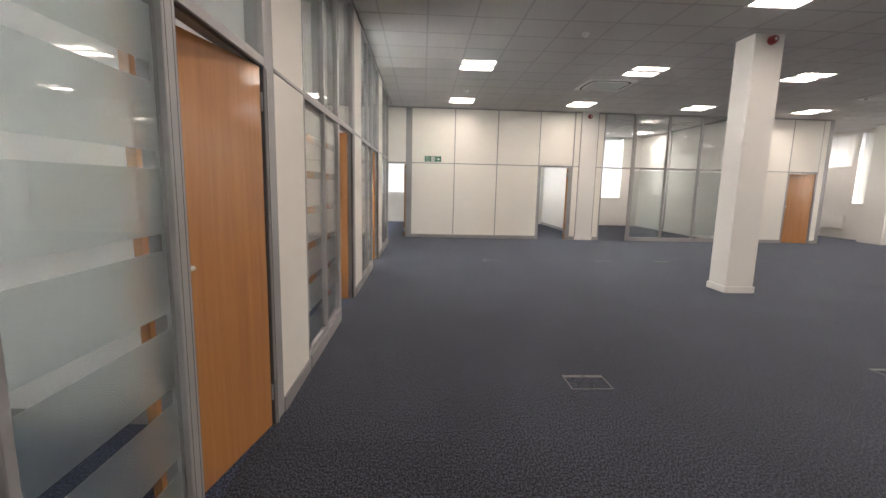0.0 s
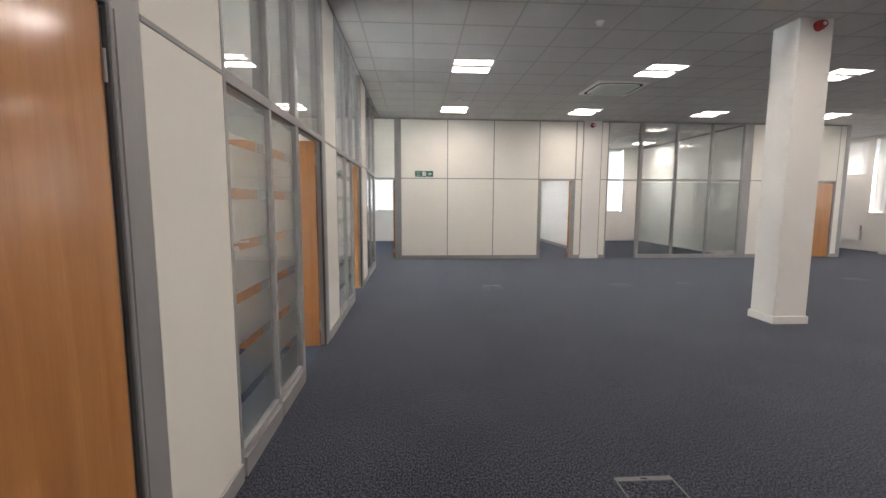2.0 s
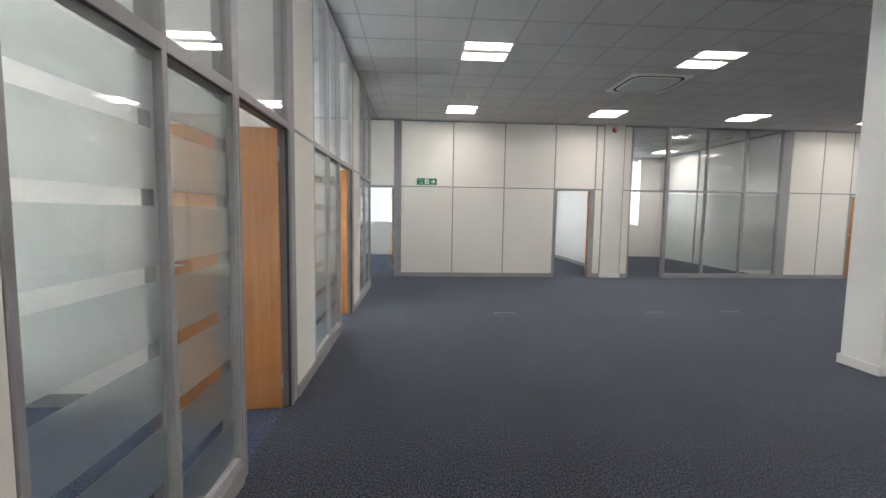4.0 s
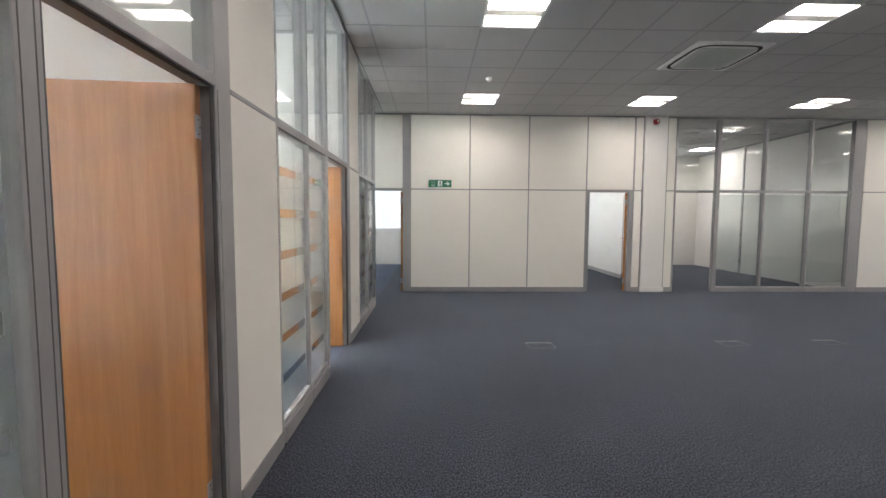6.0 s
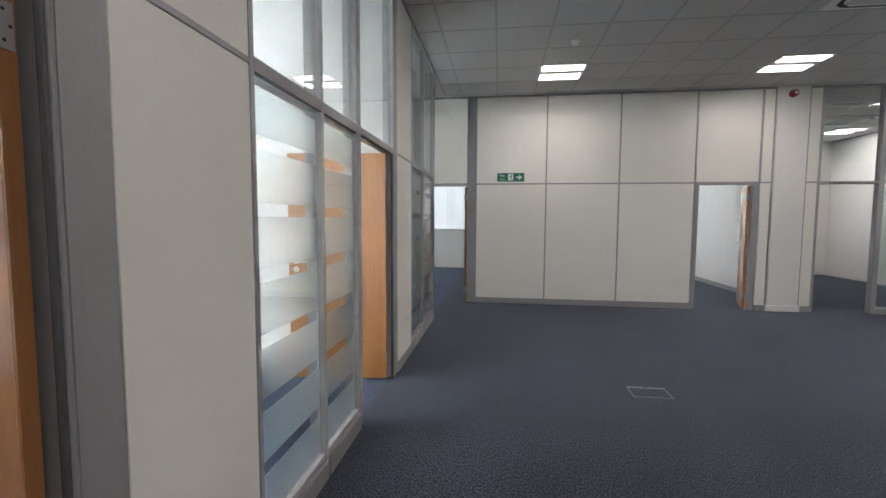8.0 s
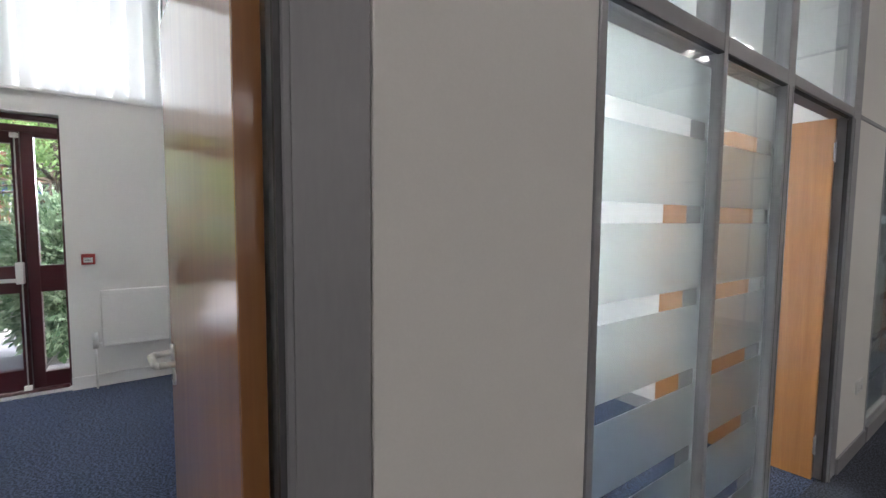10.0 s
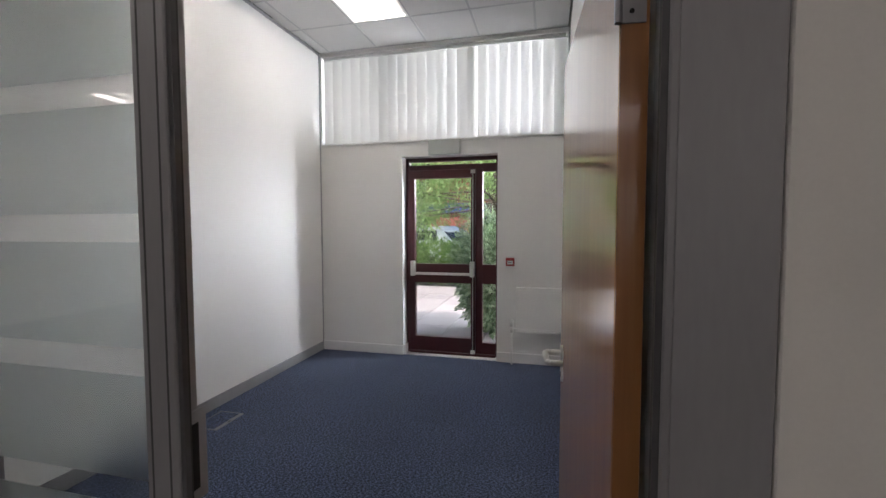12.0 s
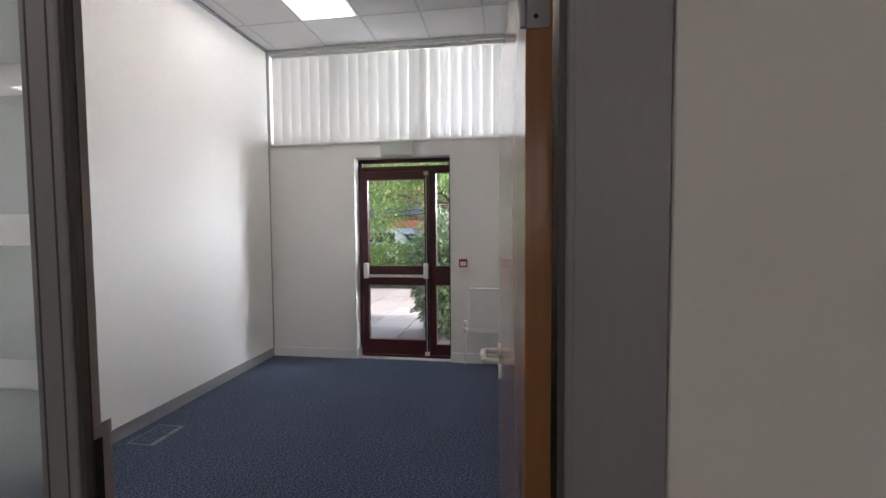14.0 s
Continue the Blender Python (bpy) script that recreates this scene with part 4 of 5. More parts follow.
# ---- glazed exit door of the office ----
def exit_door():
    t = thing("door_exit", "maroon framed glazed fire exit door with side light, shut", "door", kind="structure")
    xo, xi = XE - 0.21, XE - 0.14
    y0, y1, zt = 3.36, 4.485, 2.36
    ym = 4.217
    for r in ((xo, xi, y0, y0 + 0.045, 0, zt), (xo, xi, y1 - 0.03, y1, 0, zt), (xo, xi, y0 + 0.045, y1 - 0.03, zt - 0.045, zt), (xo, xi, y0 + 0.045, y1 - 0.03, zt - 0.145, zt - 0.085)):
        part("door_frame", softbox(*r, r=0.004, seg=1), M_MAROON, t)
    part("mullion", softbox(xo, xi, ym, ym + 0.08, 0, zt - 0.145, r=0.004, seg=1), M_MAROON, t)
    part("threshold", softbox(xo, xi + 0.03, y0 + 0.045, y1 - 0.03, 0, 0.03, r=0.004, seg=1), M_MAROON, t)
    leaf = part("leaf", boxes((xo + 0.01, xi + 0.012, y0 + 0.05, y0 + 0.11, 0.03, zt - 0.15), (xo + 0.01, xi + 0.012, ym - 0.055, ym - 0.005, 0.03, zt - 0.15),
                              (xo + 0.01, xi + 0.012, y0 + 0.11, ym - 0.055, 2.115, zt - 0.15), (xo + 0.01, xi + 0.012, y0 + 0.11, ym - 0.055, 0.867, 1.094),
                              (xo + 0.01, xi + 0.012, y0 + 0.11, ym - 0.055, 0.03, 0.205)), M_MAROON, t, "maroon stile and rail door leaf")
    for lo, hi in ((0.205, 0.867), (1.094, 2.115)):
        p = part("pane", boxes((xo + 0.03, xo + 0.038, y0 + 0.11, ym - 0.055, lo, hi)), M_GLASS, leaf)
        p.visible_shadow = False
    for lo, hi in ((0.16, 0.867), (1.094, zt - 0.18)):
        p = part("pane", boxes((xo + 0.03, xo + 0.038, ym + 0.08, y1 - 0.03, lo, hi)), M_GLASS, t)
        p.visible_shadow = False
    p = part("pane", boxes((xo + 0.03, xo + 0.038, y0 + 0.045, y1 - 0.03, zt - 0.085, zt - 0.045)), M_GLASS, t)
    p.visible_shadow = False
    part("side_rail", boxes((xo + 0.005, xi - 0.002, ym + 0.08, y1 - 0.03, 0.867, 1.094), (xo + 0.005, xi - 0.002, ym + 0.08, y1 - 0.03, 0.03, 0.16), (xo + 0.005, xi - 0.002, ym + 0.08, y1 - 0.03, zt - 0.18, zt - 0.145)), M_MAROON, t)
    # push bar with its end boxes and rods
    pb = part("panic_bar", softbox(xi + 0.055, xi + 0.075, y0 + 0.10, ym - 0.02, 0.965, 0.997, r=0.006), M_WHITE, t, "white push bar across the door")
    for y in (y0 + 0.075, ym - 0.06):
        part("end_box", softbox(xi + 0.012, xi + 0.085, y, y + 0.05, 0.95, 1.13, r=0.008), M_WHITE, pb)
    bm = bmesh.new()
    tube(bm, (xi + 0.03, ym - 0.03, 0.04), (xi + 0.03, ym - 0.03, 0.95), 0.0055)
    tube(bm, (xi + 0.03, ym - 0.03, 1.13), (xi + 0.03, ym - 0.03, 2.19), 0.0055)
    part("shoot_bolt", bm, M_GREYWHITE, pb)
    for z in (0.05, 2.18):
        part("bolt_keep", softbox(xi + 0.012, xi + 0.045, ym - 0.055, ym - 0.005, z - 0.02, z + 0.02, r=0.004), M_WHITE, pb)
    return t


exit_door()
solid("skirting_west", [(XE, XE + 0.016, 2.31, 3.36, 0, 0.11), (XE, XE + 0.016, 4.485, 5.24, 0, 0.11), (XE - 0.14, XE, 3.362, 3.376, 0, 0.11)], M_SKIRT, "white gloss skirting board", "skirting")
solid("skirting_east", [(XR - 0.016, XR, YS, 8.57, 0, 0.1), (XR - 0.016, XR, 9.33, 12.02, 0, 0.1), (XR - 0.016, XR, 12.78, YN - 0.017, 0, 0.1)], M_SKIRT, "white gloss skirting board", "skirting")


def emergency_light():
    t = thing("emergency_light", "pale grey emergency light box above the exit door, unlit", "emergency light")
    part("body", softbox(XE, XE + 0.025, 3.695, 4.075, 2.355, 2.535, r=0.006), M_WHITE, t)
    part("diffuser", softbox(XE + 0.025, XE + 0.075, 3.7, 4.07, 2.36, 2.53, r=0.012), M_GREYWHITE, t)
    return t


emergency_light()


def call_point():
    t = thing("fire_call_point", "small red break-glass fire call point on the wall", "call point")
    part("body", softbox(XE, XE + 0.045, 4.587, 4.682, 1.1, 1.192, r=0.006), M_RED, t)
    part("glass", softbox(XE + 0.045, XE + 0.047, 4.603, 4.666, 1.12, 1.162, r=0.0008, seg=1), M_SIGNWHITE, t, "white element")
    part("mark", boxes((XE + 0.047, XE + 0.0475, 4.615, 4.653, 1.137, 1.143)), M_DARK, t)
    return t


call_point()


def radiator(name_label, axis, at, a, b, z0, z1, inward, pipe=None):
    """A pressed steel panel radiator with grille, brackets, valve and feed pipe."""
    t = thing("radiator", name_label, "radiator", "panel radiators")
    def put(nm, p, q, lo, hi, o0, o1, mat, r=0.004, lab=""):
        u, v = sorted((at + inward * o0, at + inward * o1))
        return part(nm, softbox(*((u, v, p, q, lo, hi) if axis == "x" else (p, q, u, v, lo, hi)), r=r, seg=1), mat, t, lab)
    put("back_panel", a, b, z0, z1 - 0.01, 0.035, 0.05, M_RAD)
    put("front_panel", a, b, z0, z1 - 0.01, 0.085, 0.1, M_RAD)
    n = int((b - a) / 0.035)
    for i in range(n):
        s = a + 0.03 + (b - a - 0.06) * i / max(1, n - 1)
        for z in (z0 + 0.04, z1 - 0.055):
            put("weld_dimple", s - 0.007, s + 0.007, z - 0.006, z + 0.006, 0.1, 0.1025, M_RAD, 0.002)
    put("seam", a + 0.005, b - 0.005, z0 + 0.018, z0 + 0.024, 0.1, 0.103, M_RAD, 0.001)
    put("seam", a + 0.005, b - 0.005, z1 - 0.032, z1 - 0.026, 0.1, 0.103, M_RAD, 0.001)
    put("top_grille", a, b, z1 - 0.012, z1, 0.03, 0.102, M_RAD, 0.002)
    put("end_cap", a - 0.004, a, z0, z1, 0.03, 0.102, M_RAD, 0.001)
    put("end_cap", b, b + 0.004, z0, z1, 0.03, 0.102, M_RAD, 0.001)
    for c in (a + 0.1, b - 0.1):
        put("bracket", c - 0.015, c + 0.015, z0 + 0.05, z1 - 0.06, 0.0, 0.035, M_STEEL, 0.002)
    if pipe is not None:
        bm = bmesh.new()
        px = at + inward * 0.065
        tube(bm, (px, pipe, 0.0), (px, pipe, z0 + 0.03), 0.0085)
        tube(bm, (px, pipe, z0 + 0.03), (px, a, z0 + 0.03), 0.0085)
        part("pipe", bm, M_WHITE, t, "white painted feed pipe", True)
        bm = bmesh.new()
        tube(bm, (px, pipe, z0 - 0.01), (px, pipe, z0 + 0.06), 0.02, 0.02, 14)
        part("valve", bm, M_STEEL, t, "chrome valve", True)
        bm = bmesh.new()
        tube(bm, (px, pipe, z0 + 0.06), (px, pipe, z0 + 0.13), 0.022, 0.019, 14)
        part("valve_cap", bm, M_WHITE, t, "white valve cap", True)
    return t


radiator("cream steel panel radiator on the wall below the blind", "x", XE, 4.71, 5.2, 0.37, 0.87, 1, pipe=4.66)
radiator("cream steel panel radiator below the windows", "x", XR, 13.85, 14.75, 0.32, 0.8, -1)
radiator("cream steel panel radiator below the windows", "x", XR, 10.4, 11.9, 0.30, 0.78, -1)
solid("wall_trunking", [(XE, XE + 0.012, 5.205, 5.24, 0.11, 2.52)], M_WHITE, "slim white cable cover on the wall", "trim")


def floor_box(x0, x1, y0, y1, flip=False, mat=None):
    """A flush floor box: worn steel edge, wider hinge strip, carpet inset and finger slot."""
    t = thing("floor_box", "flush floor socket box with carpet lid and thin steel edge", "floor box", "floor boxes")
    w, h = 0.007, 0.003
    part("edge", boxes((x0, x1, y0, y0 + w, -0.002, h), (x0, x0 + w, y0 + w, y1 - 0.035, -0.002, h), (x1 - w, x1, y0 + w, y1 - 0.035, -0.002, h)), M_EDGE, t)
    part("hinge_strip", softbox(x0, x1, y1 - 0.035, y1, -0.002, h + 0.001, r=0.001, seg=1), M_EDGE, t)
    part("lid", boxes((x0 + w + 0.002, x1 - w - 0.002, y0 + w + 0.002, y1 - 0.038, -0.002, 0.002)), mat or M_CARPET, t)
    c = (x0 + x1) / 2
    part("finger_slot", boxes((c - 0.018, c + 0.018, y1 - 0.024, y1 - 0.012, h + 0.001, h + 0.0016)), M_DARK, t)
    return t


M_EDGE = surface("worn_steel_edge", (0.18, 0.18, 0.185), 0.5, metal=0.2, vary=0.25, scale=30, grain=120)
for r in ((1.515, 1.835, 2.65, 2.885), (4.24, 4.55, 2.8, 3.02), (1.635, 1.96, 8.12, 8.35), (4.035, 4.35, 8.18, 8.4), (5.31, 5.6, 8.22, 8.43), (9.05, 9.36, 8.55, 8.77)):
    floor_box(*r)
floor_box(-2.79, -2.49, 2.40, 2.62, mat=M_CARPET_NAVY)


def socket_plate(y, z):
    t = thing("wall_socket", "white double socket plate on the partition", "socket")
    part("plate", softbox(XL - 0.002, XL + 0.009, y - 0.073, y + 0.073, z - 0.043, z + 0.043, r=0.003), M_WHITE, t)
    for k in (-0.035, 0.035):
        part("switch", softbox(XL + 0.009, XL + 0.013, y + k - 0.006, y + k + 0.006, z + 0.01, z + 0.028, r=0.001, seg=1), M_WHITE, t)
        for dy, dz in ((0, -0.006), (-0.011, -0.022), (0.011, -0.022)):
            part("pin_hole", boxes((XL + 0.009, XL + 0.0094, y + k + dy - 0.003, y + k + dy + 0.003, z + dz - 0.004, z + dz + 0.004)), M_DARK, t)
    return t


socket_plate(8.83, 0.46)


# ---- signs ----
def lettering(words, size, parent, at, mat):
    cu = bpy.data.curves.new("lettering", "FONT")
    cu.body = words
    cu.size = size
    cu.extrude = 0.0004
    cu.align_x, cu.align_y = "CENTER", "CENTER"
    ob = new("lettering_source", cu)
    dg = bpy.context.evaluated_depsgraph_get()
    me = bpy.data.meshes.new_from_object(ob.evaluated_get(dg))
    bpy.data.objects.remove(ob)
    me.materials.clear()
    me.materials.append(mat)
    o = new("lettering", me)
    o.parent = parent
    o.matrix_basis = at
    return o


def exit_sign(at, arrow=1, w=0.45, h=0.15, label="green fire exit sign with running figure and arrow"):
    """Green plate facing local -y: words, running figure in a doorway, arrow."""
    t = thing("exit_sign", label, "sign", "fire exit signs", at=at)
    part("plate", softbox(-w / 2, w / 2, -0.006, 0.0, -h / 2, h / 2, r=0.002, seg=1), M_GREEN, t)
    k = arrow
    yv = (-0.0075, -0.0062)
    part("border", boxes((-w / 2 + 0.004, w / 2 - 0.004, *yv, h / 2 - 0.008, h / 2 - 0.005), (-w / 2 + 0.004, w / 2 - 0.004, *yv, -h / 2 + 0.005, -h / 2 + 0.008)), M_SIGNWHITE, t)
    lettering("Fire", 0.058, t, pose(-k * 0.145, -0.0066, 0.028, 90), M_SIGNWHITE)
    lettering("exit", 0.058, t, pose(-k * 0.145, -0.0066, -0.03, 90), M_SIGNWHITE)
    part("doorway", boxes((-0.045, 0.045, *yv, -0.055, 0.055)), M_SIGNWHITE, t)
    bm = bmesh.new()
    y0, y1 = -0.0088, -0.0078
    tube(bm, (k * 0.012, y1, 0.036), (k * 0.012, y0, 0.036), 0.009, n=12)
    def limb(p, q, r):
        d = Vector((q[0] - p[0], 0, q[1] - p[1])).normalized()
        s = Vector((-d.z, 0, d.x)) * r
        a, b = Vector((p[0], 0, p[1])), Vector((q[0], 0, q[1]))
        vs = [bm.verts.new(v + Vector((0, y, 0))) for y in (y0, y1) for v in (a + s, b + s, b - s, a - s)]
        for f in ((0, 1, 2, 3), (7, 6, 5, 4), (0, 4, 5, 1), (1, 5, 6, 2), (2, 6, 7, 3), (3, 7, 4, 0)):
            bm.faces.new([vs[i] for i in f])
    for p, q, r in (((0.006, 0.026), (-0.004, -0.006), 0.009), ((-0.003, -0.004), (0.02, -0.02), 0.005), ((0.02, -0.02), (0.018, -0.045), 0.004), ((-0.004, -0.004), (-0.014, -0.028), 0.005), ((-0.014, -0.028), (-0.034, -0.032), 0.004), ((0.006, 0.02), (0.028, 0.006), 0.0035), ((0.004, 0.02), (-0.02, 0.012), 0.0035)):
        limb((k * p[0], p[1]), (k * q[0], q[1]), r)
    part("running_figure", bm, M_GREEN, t, "plain green pictogram")
    bm = bmesh.new()
    box(bm, min(k * 0.095, k * 0.17), max(k * 0.095, k * 0.17), *yv, -0.011, 0.011)
    vs = [bm.verts.new((k * x, y, z)) for y in yv for x, z in ((0.15, 0.042), (0.2, 0.0), (0.15, -0.042), (0.132, -0.042), (0.172, 0.0), (0.132, 0.042))]
    for f in ((0, 1, 4, 5), (1, 2, 3, 4), (6, 7, 1, 0), (7, 8, 2, 1)):
        bm.faces.new([vs[i] for i in f])
    part("arrow", bm, M_SIGNWHITE, t)
    return t


exit_sign(pose(0.657, YF, 2.24), w=0.47, h=0.155)
hung = exit_sign(pose(13.8, 11.5, 3.34, 0, 0, -48), -1, label="green fire exit sign hung from the ceiling")
part("hanger", boxes((-0.2, -0.196, -0.003, 0.0, 0.075, CZ - 3.34), (0.196, 0.2, -0.003, 0.0, 0.075, CZ - 3.34)), M_STEEL, hung)

# ---- outdoors ----
solid("ground", [(-400, XE - 0.3, -400, 400, -0.25, -0.05)], M_GROUND, "grey tarmac ground round the building", "ground")
solid("ground_east", [(XR + 0.3, 400, -400, 400, -0.25, -0.05), (XE - 0.3, XR + 0.3, YN + 0.3, 400, -0.25, -0.05), (XE - 0.3, XR + 0.3, -400, YS - 0.3, -0.25, -0.05)], M_GROUND, "grey tarmac ground round the building", "ground")


def leaf_cloud(bm, centre, radii, count, size, rng, shell=0.55, droop=0.0, flat=0.0):
    """Pointed folded leaves scattered through an uneven rounded volume."""
    c = Vector(centre)
    for _ in range(count):
        while True:
            d = Vector((rng.uniform(-1, 1), rng.uniform(-1, 1), rng.uniform(-1, 1)))
            if 0.05 < d.length <= 1:
                break
        d.normalize()
        r = shell + (1 - shell) * rng.random()
        bulge = 1 + 0.28 * noise.noise(d * 2.3 + c)
        p = c + Vector((d.x * radii[0], d.y * radii[1], d.z * radii[2])) * r * bulge
        if p.z < -0.03:
            continue
        out = (d + Vector((rng.gauss(0, 0.5), rng.gauss(0, 0.5), rng.gauss(0, 0.5) - droop))).normalized()
        side = out.cross(Vector((rng.gauss(0, 1), rng.gauss(0, 1), rng.gauss(0, 1)))).normalized()
        up = side.cross(out)
        s = size * rng.uniform(0.6, 1.25)
        a = p
        m = p + out * s * 0.5 + up * s * 0.06
        e = p + out * s - up * s * 0.08
        l1 = p + out * s * 0.5 + side * s * 0.2 - up * s * 0.05
        l2 = p + out * s * 0.5 - side * s * 0.2 - up * s * 0.05
        va, vm, ve, v1, v2 = [bm.verts.new(v) for v in (a, m, e, l1, l2)]
        bm.faces.new((va, v1, ve, vm))
        bm.faces.new((va, vm, ve, v2))


def bush(label, centre, radii, count, size, mat, seed):
    rng = random.Random(seed)
    t = thing("bush", label, "bush")
    bm = bmesh.new()
    leaf_cloud(bm, centre, radii, count, size, rng)
    leaf_cloud(bm, (centre[0], centre[1], centre[2] * 0.9), (radii[0] * 0.6, radii[1] * 0.6, radii[2] * 0.75), count // 4, size, rng, 0.2)
    part("crown", bm, mat, t)
    bm = bmesh.new()
    for _ in range(9):
        a = rng.uniform(0, 6.28)
        r = rng.uniform(0.1, 0.8)
        tube(bm, (centre[0] + 0.1 * math.cos(a), centre[1] + 0.1 * math.sin(a), -0.05), (centre[0] + radii[0] * r * math.cos(a), centre[1] + radii[1] * r * math.sin(a), centre[2] + radii[2] * rng.uniform(0, 0.7)), 0.016, 0.006, 6)
    part("stem", bm, M_BARK, t)
    return t


bush("dark green glossy laurel bush beside the paved path", (-6.0, 4.42, 0.84), (0.6, 0.72, 0.95), 8200, 0.105, M_LAUREL, 3)
bush("dark green glossy laurel bush beside the paved path", (-7.9, 5.6, 0.65), (0.9, 1.0, 0.85), 2400, 0.15, M_LAUREL, 4)


def hedge(label, x0, x1, y0, y1, h, seed):
    rng = random.Random(seed)
    t = thing("hedge", label, "hedge")
    bm = bmesh.new()
    n = max(2, int((y1 - y0) / 0.7))
    for i in range(n):
        y = y0 + (y1 - y0) * (i + 0.5) / n
        leaf_cloud(bm, ((x0 + x1) / 2, y, h * 0.5), ((x1 - x0) * 0.6, 0.6, h * 0.52), 2200, 0.10, rng, 0.72)
    part("foliage", bm, M_HEDGE, t)
    bm = bmesh.new()
    for i in range(n * 2):
        y = y0 + (y1 - y0) * (i + 0.5) / (2 * n)
        tube(bm, ((x0 + x1) / 2, y, -0.05), ((x0 + x1) / 2 + rng.uniform(-0.2, 0.2), y + rng.uniform(-0.2, 0.2), h * 0.7), 0.015, 0.006, 6)
    part("stem", bm, M_BARK, t)
    return t


hedge("clipped light green hedge along the car park", -11.6, -10.5, -3.5, 4.6, 1.15, 5)


def tree(label, x, y, h, spread, seed, low):
    rng = random.Random(seed)
    t = thing("tree", label, "tree")
    bm = bmesh.new()
    tube(bm, (x, y, -0.05), (x + 0.1, y, h * 0.35), 0.16, 0.11, 10)
    tube(bm, (x + 0.1, y, h * 0.35), (x, y + 0.1, h * 0.8), 0.11, 0.04, 10)
    part("trunk", bm, M_BARK, t)
    bm = bmesh.new()
    crown = bmesh.new()
    for i in range(52):
        a = rng.uniform(0, 6.28)
        z0 = h * rng.uniform(0.3, 0.75)
        r = spread * rng.uniform(0.35, 1.0)
        e = Vector((x + r * math.cos(a), y + r * math.sin(a), max(low + 0.3, z0 + rng.uniform(-0.5, 1.2))))
        tube(bm, (x, y, z0), e, 0.045, 0.012, 6)
        leaf_cloud(crown, e, (0.85, 0.85, 0.6), 230, 0.15, rng, 0.3, droop=0.6)
        leaf_cloud(crown, e - Vector((0, 0, 0.6)), (0.5, 0.5, 0.7), 110, 0.14, rng, 0.2, droop=1.0)
    part("limb", bm, M_BARK, t)
    part("crown", crown, M_TREE, t)
    return t


tree("broad light green tree with drooping leafy branches", -14.0, 3.3, 6.5, 3.6, 8, 1.5)
tree("broad light green tree with drooping leafy branches", -15.2, -1.0, 6.5, 3.0, 9, 1.6)
tree("broad light green tree with drooping leafy branches", -14.5, 6.6, 6.0, 2.8, 10, 1.8)


def car(label, x, y, turn):
    """A small white van-like car, its nose along local +x."""
    t = thing("car", label, "car", at=pose(x, y, -0.05, 0, 0, turn))
    prof = [(-2.0, 0.35), (-2.05, 0.9), (-1.9, 1.5), (-1.6, 1.62), (0.3, 1.6), (0.75, 1.42), (1.2, 1.02), (1.85, 0.88), (2.05, 0.7), (2.08, 0.35)]
    bm = bmesh.new()
    rows = []
    for s, k in ((-0.84, 1.0), (-0.6, 1.0), (0.6, 1.0), (0.84, 1.0)):
        rows.append([bm.verts.new((px, s * (1 - 0.16 * max(0, pz - 0.9)), pz if abs(s) < 0.8 else min(pz, pz * 0.97 + 0.01))) for px, pz in prof])
    for p, q in zip(rows, rows[1:]):
        for i in range(len(prof)):
            bm.faces.new((p[i], p[(i + 1) % len(prof)], q[(i + 1) % len(prof)], q[i]))
    bm.faces.new(rows[0])
    bm.faces.new(rows[-1][::-1])
    part("body", bm, M_CAR, t)
    part("windscreen", boxes_tilt(0.72, 1.22, 1.38, 1.0, 0.66), M_CARGLASS, t)
    for s in (-1, 1):
        for a, b in ((-1.75, -0.75), (-0.65, 0.45)):
            bm = boxes((a, b, s * 0.78 - 0.03, s * 0.78 + 0.03, 1.02, 1.42))
            part("side_window", bm, M_CARGLASS, t)
        for wx in (-1.3, 1.35):
            bm = bmesh.new()
            tube(bm, (wx, s * 0.68, 0.31), (wx, s * 0.86, 0.31), 0.31, n=24)
            w = part("wheel", bm, M_TYRE, t)
            bm = bmesh.new()
            tube(bm, (wx, s * 0.86, 0.31), (wx, s * 0.875, 0.31), 0.19, 0.17, 16)
            part("rim", bm, M_STEEL, w)
        bm = softbox(1.92, 2.07, s * 0.62 - 0.15, s * 0.62 + 0.15, 0.66, 0.82, r=0.02)
        part("headlight", bm, M_SIGNWHITE, t)
    part("bumper", softbox(1.98, 2.14, -0.8, 0.8, 0.3, 0.55, r=0.03), M_TYRE, t)
    return t


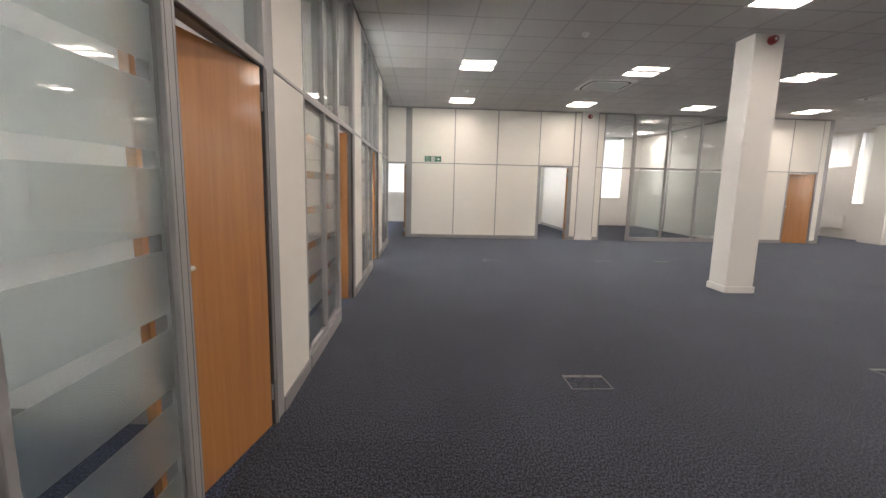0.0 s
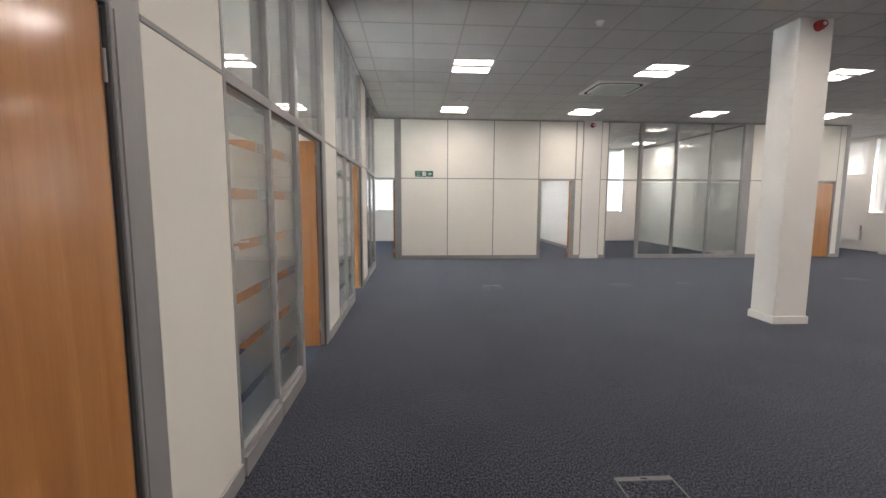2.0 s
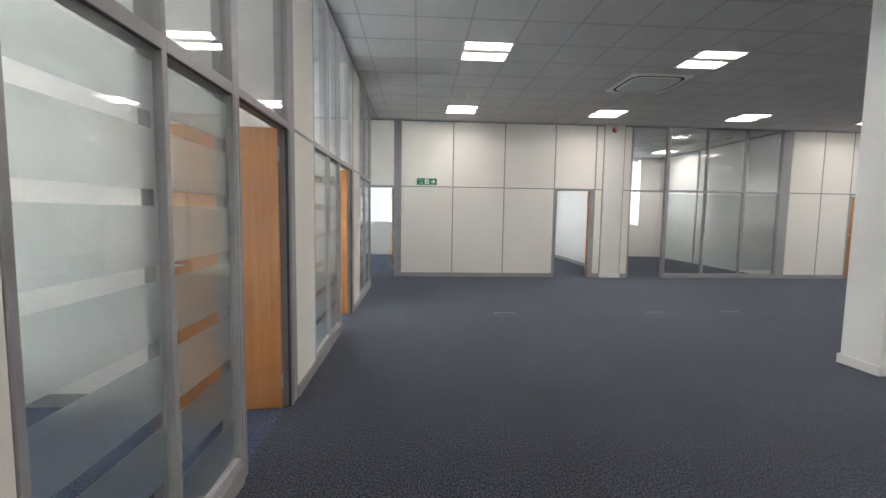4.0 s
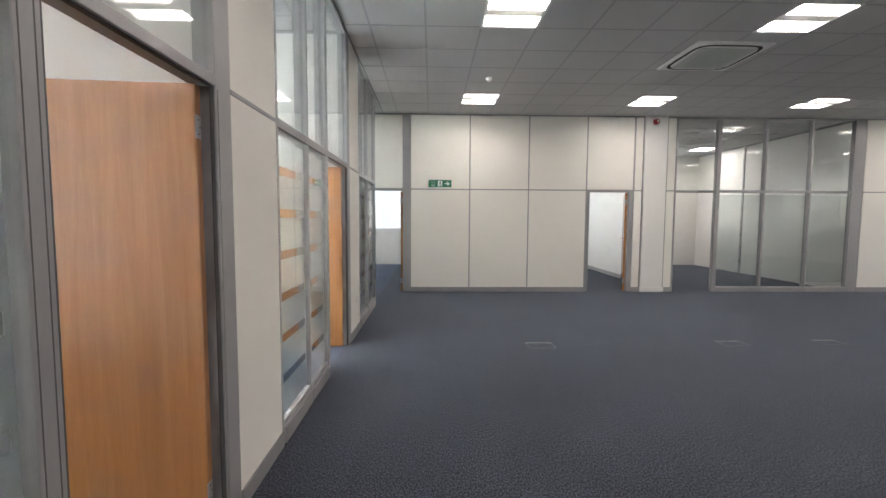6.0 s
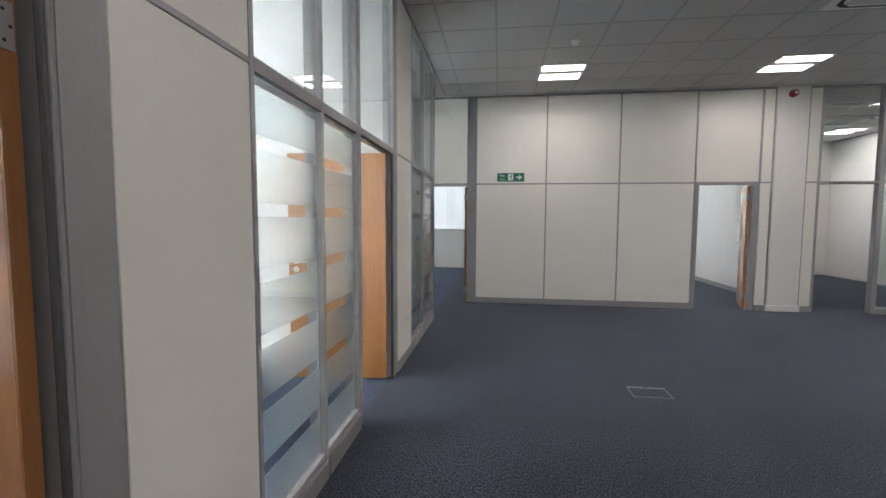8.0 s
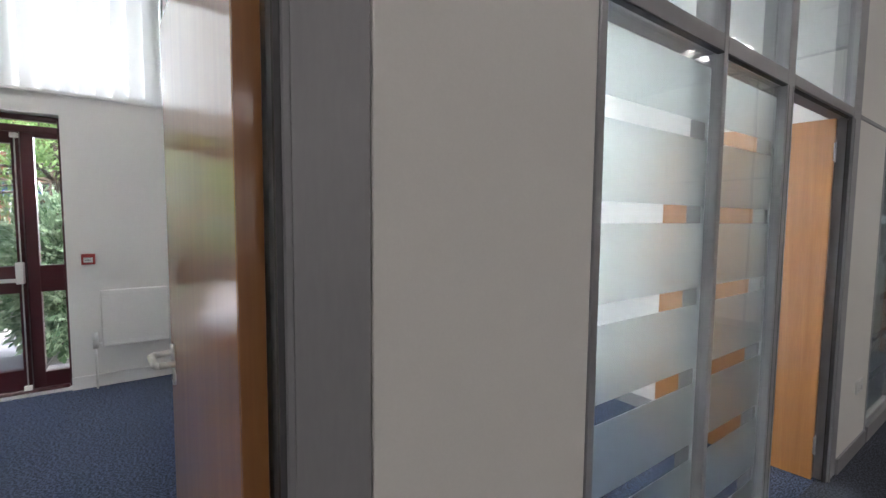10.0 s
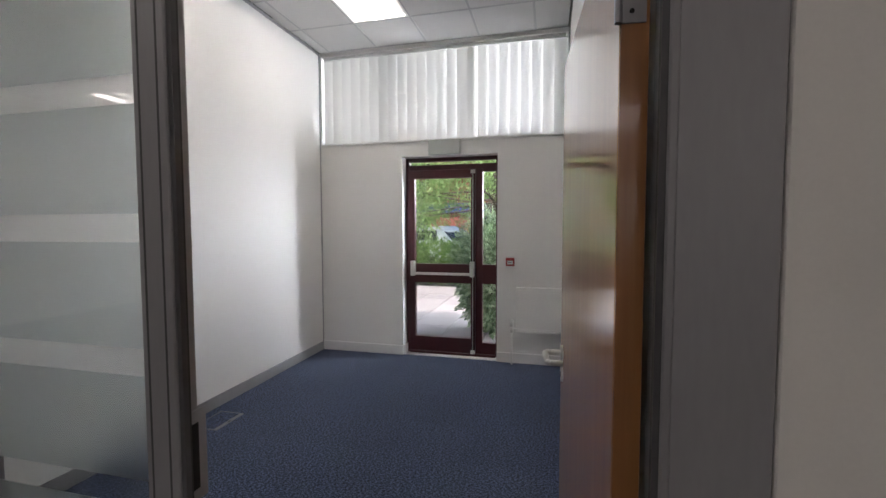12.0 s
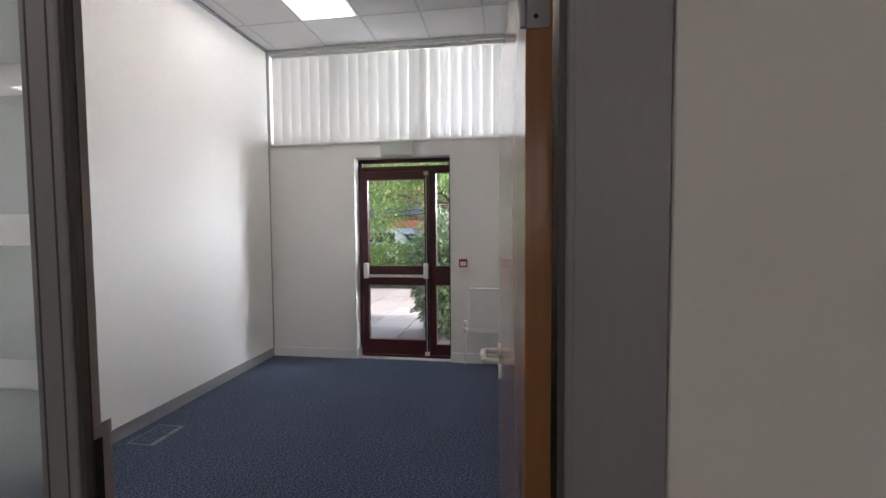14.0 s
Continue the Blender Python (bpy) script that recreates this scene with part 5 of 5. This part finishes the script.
def boxes_tilt(x0, x1, z0, z1, half):
    """A slanting sheet from (x0, z0) to (x1, z1)."""
    bm = bmesh.new()
    vs = [bm.verts.new((x + o, s * half, z + o)) for o in (0.0, 0.03) for x, z in ((x0, z0), (x1, z1)) for s in (-1, 1)]
    for f in ((0, 1, 3, 2), (4, 6, 7, 5), (0, 4, 5, 1), (2, 3, 7, 6), (0, 2, 6, 4), (1, 5, 7, 3)):
        bm.faces.new([vs[i] for i in f])
    return bm


car("small white hatchback parked beyond the hedge", -17.5, 0.6, 62)
car("small white hatchback parked beyond the hedge", -17.8, -3.2, 62)


def house():
    t = thing("office_building", "red brick office building with orange tiled roof and blue panels", "building")
    part("wall", boxes((-44, -34, -30, 30, -0.05, 6.2)), M_BRICK, t)
    bm = bmesh.new()
    vs = [bm.verts.new(v) for v in ((-33.4, -31, 6.2), (-33.4, 31, 6.2), (-39, 31, 9.4), (-39, -31, 9.4), (-44.6, -31, 6.2), (-44.6, 31, 6.2))]
    for f in ((0, 1, 2, 3), (3, 2, 5, 4), (0, 3, 4), (1, 5, 2), (0, 4, 5, 1)):
        bm.faces.new([vs[i] for i in f])
    part("roof", bm, M_ROOF, t)
    for i in range(9):
        y = -24 + 6 * i
        for z in (0.9, 3.8):
            w = part("window", boxes((-34.0, -33.95, y - 1.1, y + 1.1, z, z + 1.4)), M_CARGLASS, t)
            part("frame", boxes((-33.96, -33.93, y - 1.16, y - 1.1, z, z + 1.4), (-33.96, -33.93, y + 1.1, y + 1.16, z, z + 1.4), (-33.96, -33.93, y - 1.1, y + 1.1, z - 0.06, z)), M_WHITE, w)
    part("fascia_board", boxes((-33.9, -33.8, -9, 4, 2.6, 3.4)), M_BLUE, t, "blue painted board")
    return t


house()

# area lamp added beside the path, out of view, for skylight through the exit door
daylight("sky_light", -7.4, 6.4, 1.7, 3.0, 2.6, (-3.0, 2.6, 1.0), 6200)

# paving outside the exit, slab by slab, last in the file
paving = thing("pavement", "pinkish concrete paved path outside the exit", "pavement", kind="structure")
part("bed", boxes((-10.4, XE - 0.3, 1.2, 6.6, -0.051, -0.02)), M_GROUND, paving)
me = mesh_of("paver", softbox(-0.296, 0.296, -0.296, 0.296, -0.03, 0.03, r=0.004, seg=1), M_PAVE)
for i in range(9):
    for j in range(9):
        s = new("paver", me)
        s.parent = paving
        s.matrix_basis = pose(XE - 0.62 - 0.6 * i, 1.5 + 0.6 * j, -0.02 + random.uniform(-0.002, 0.002))
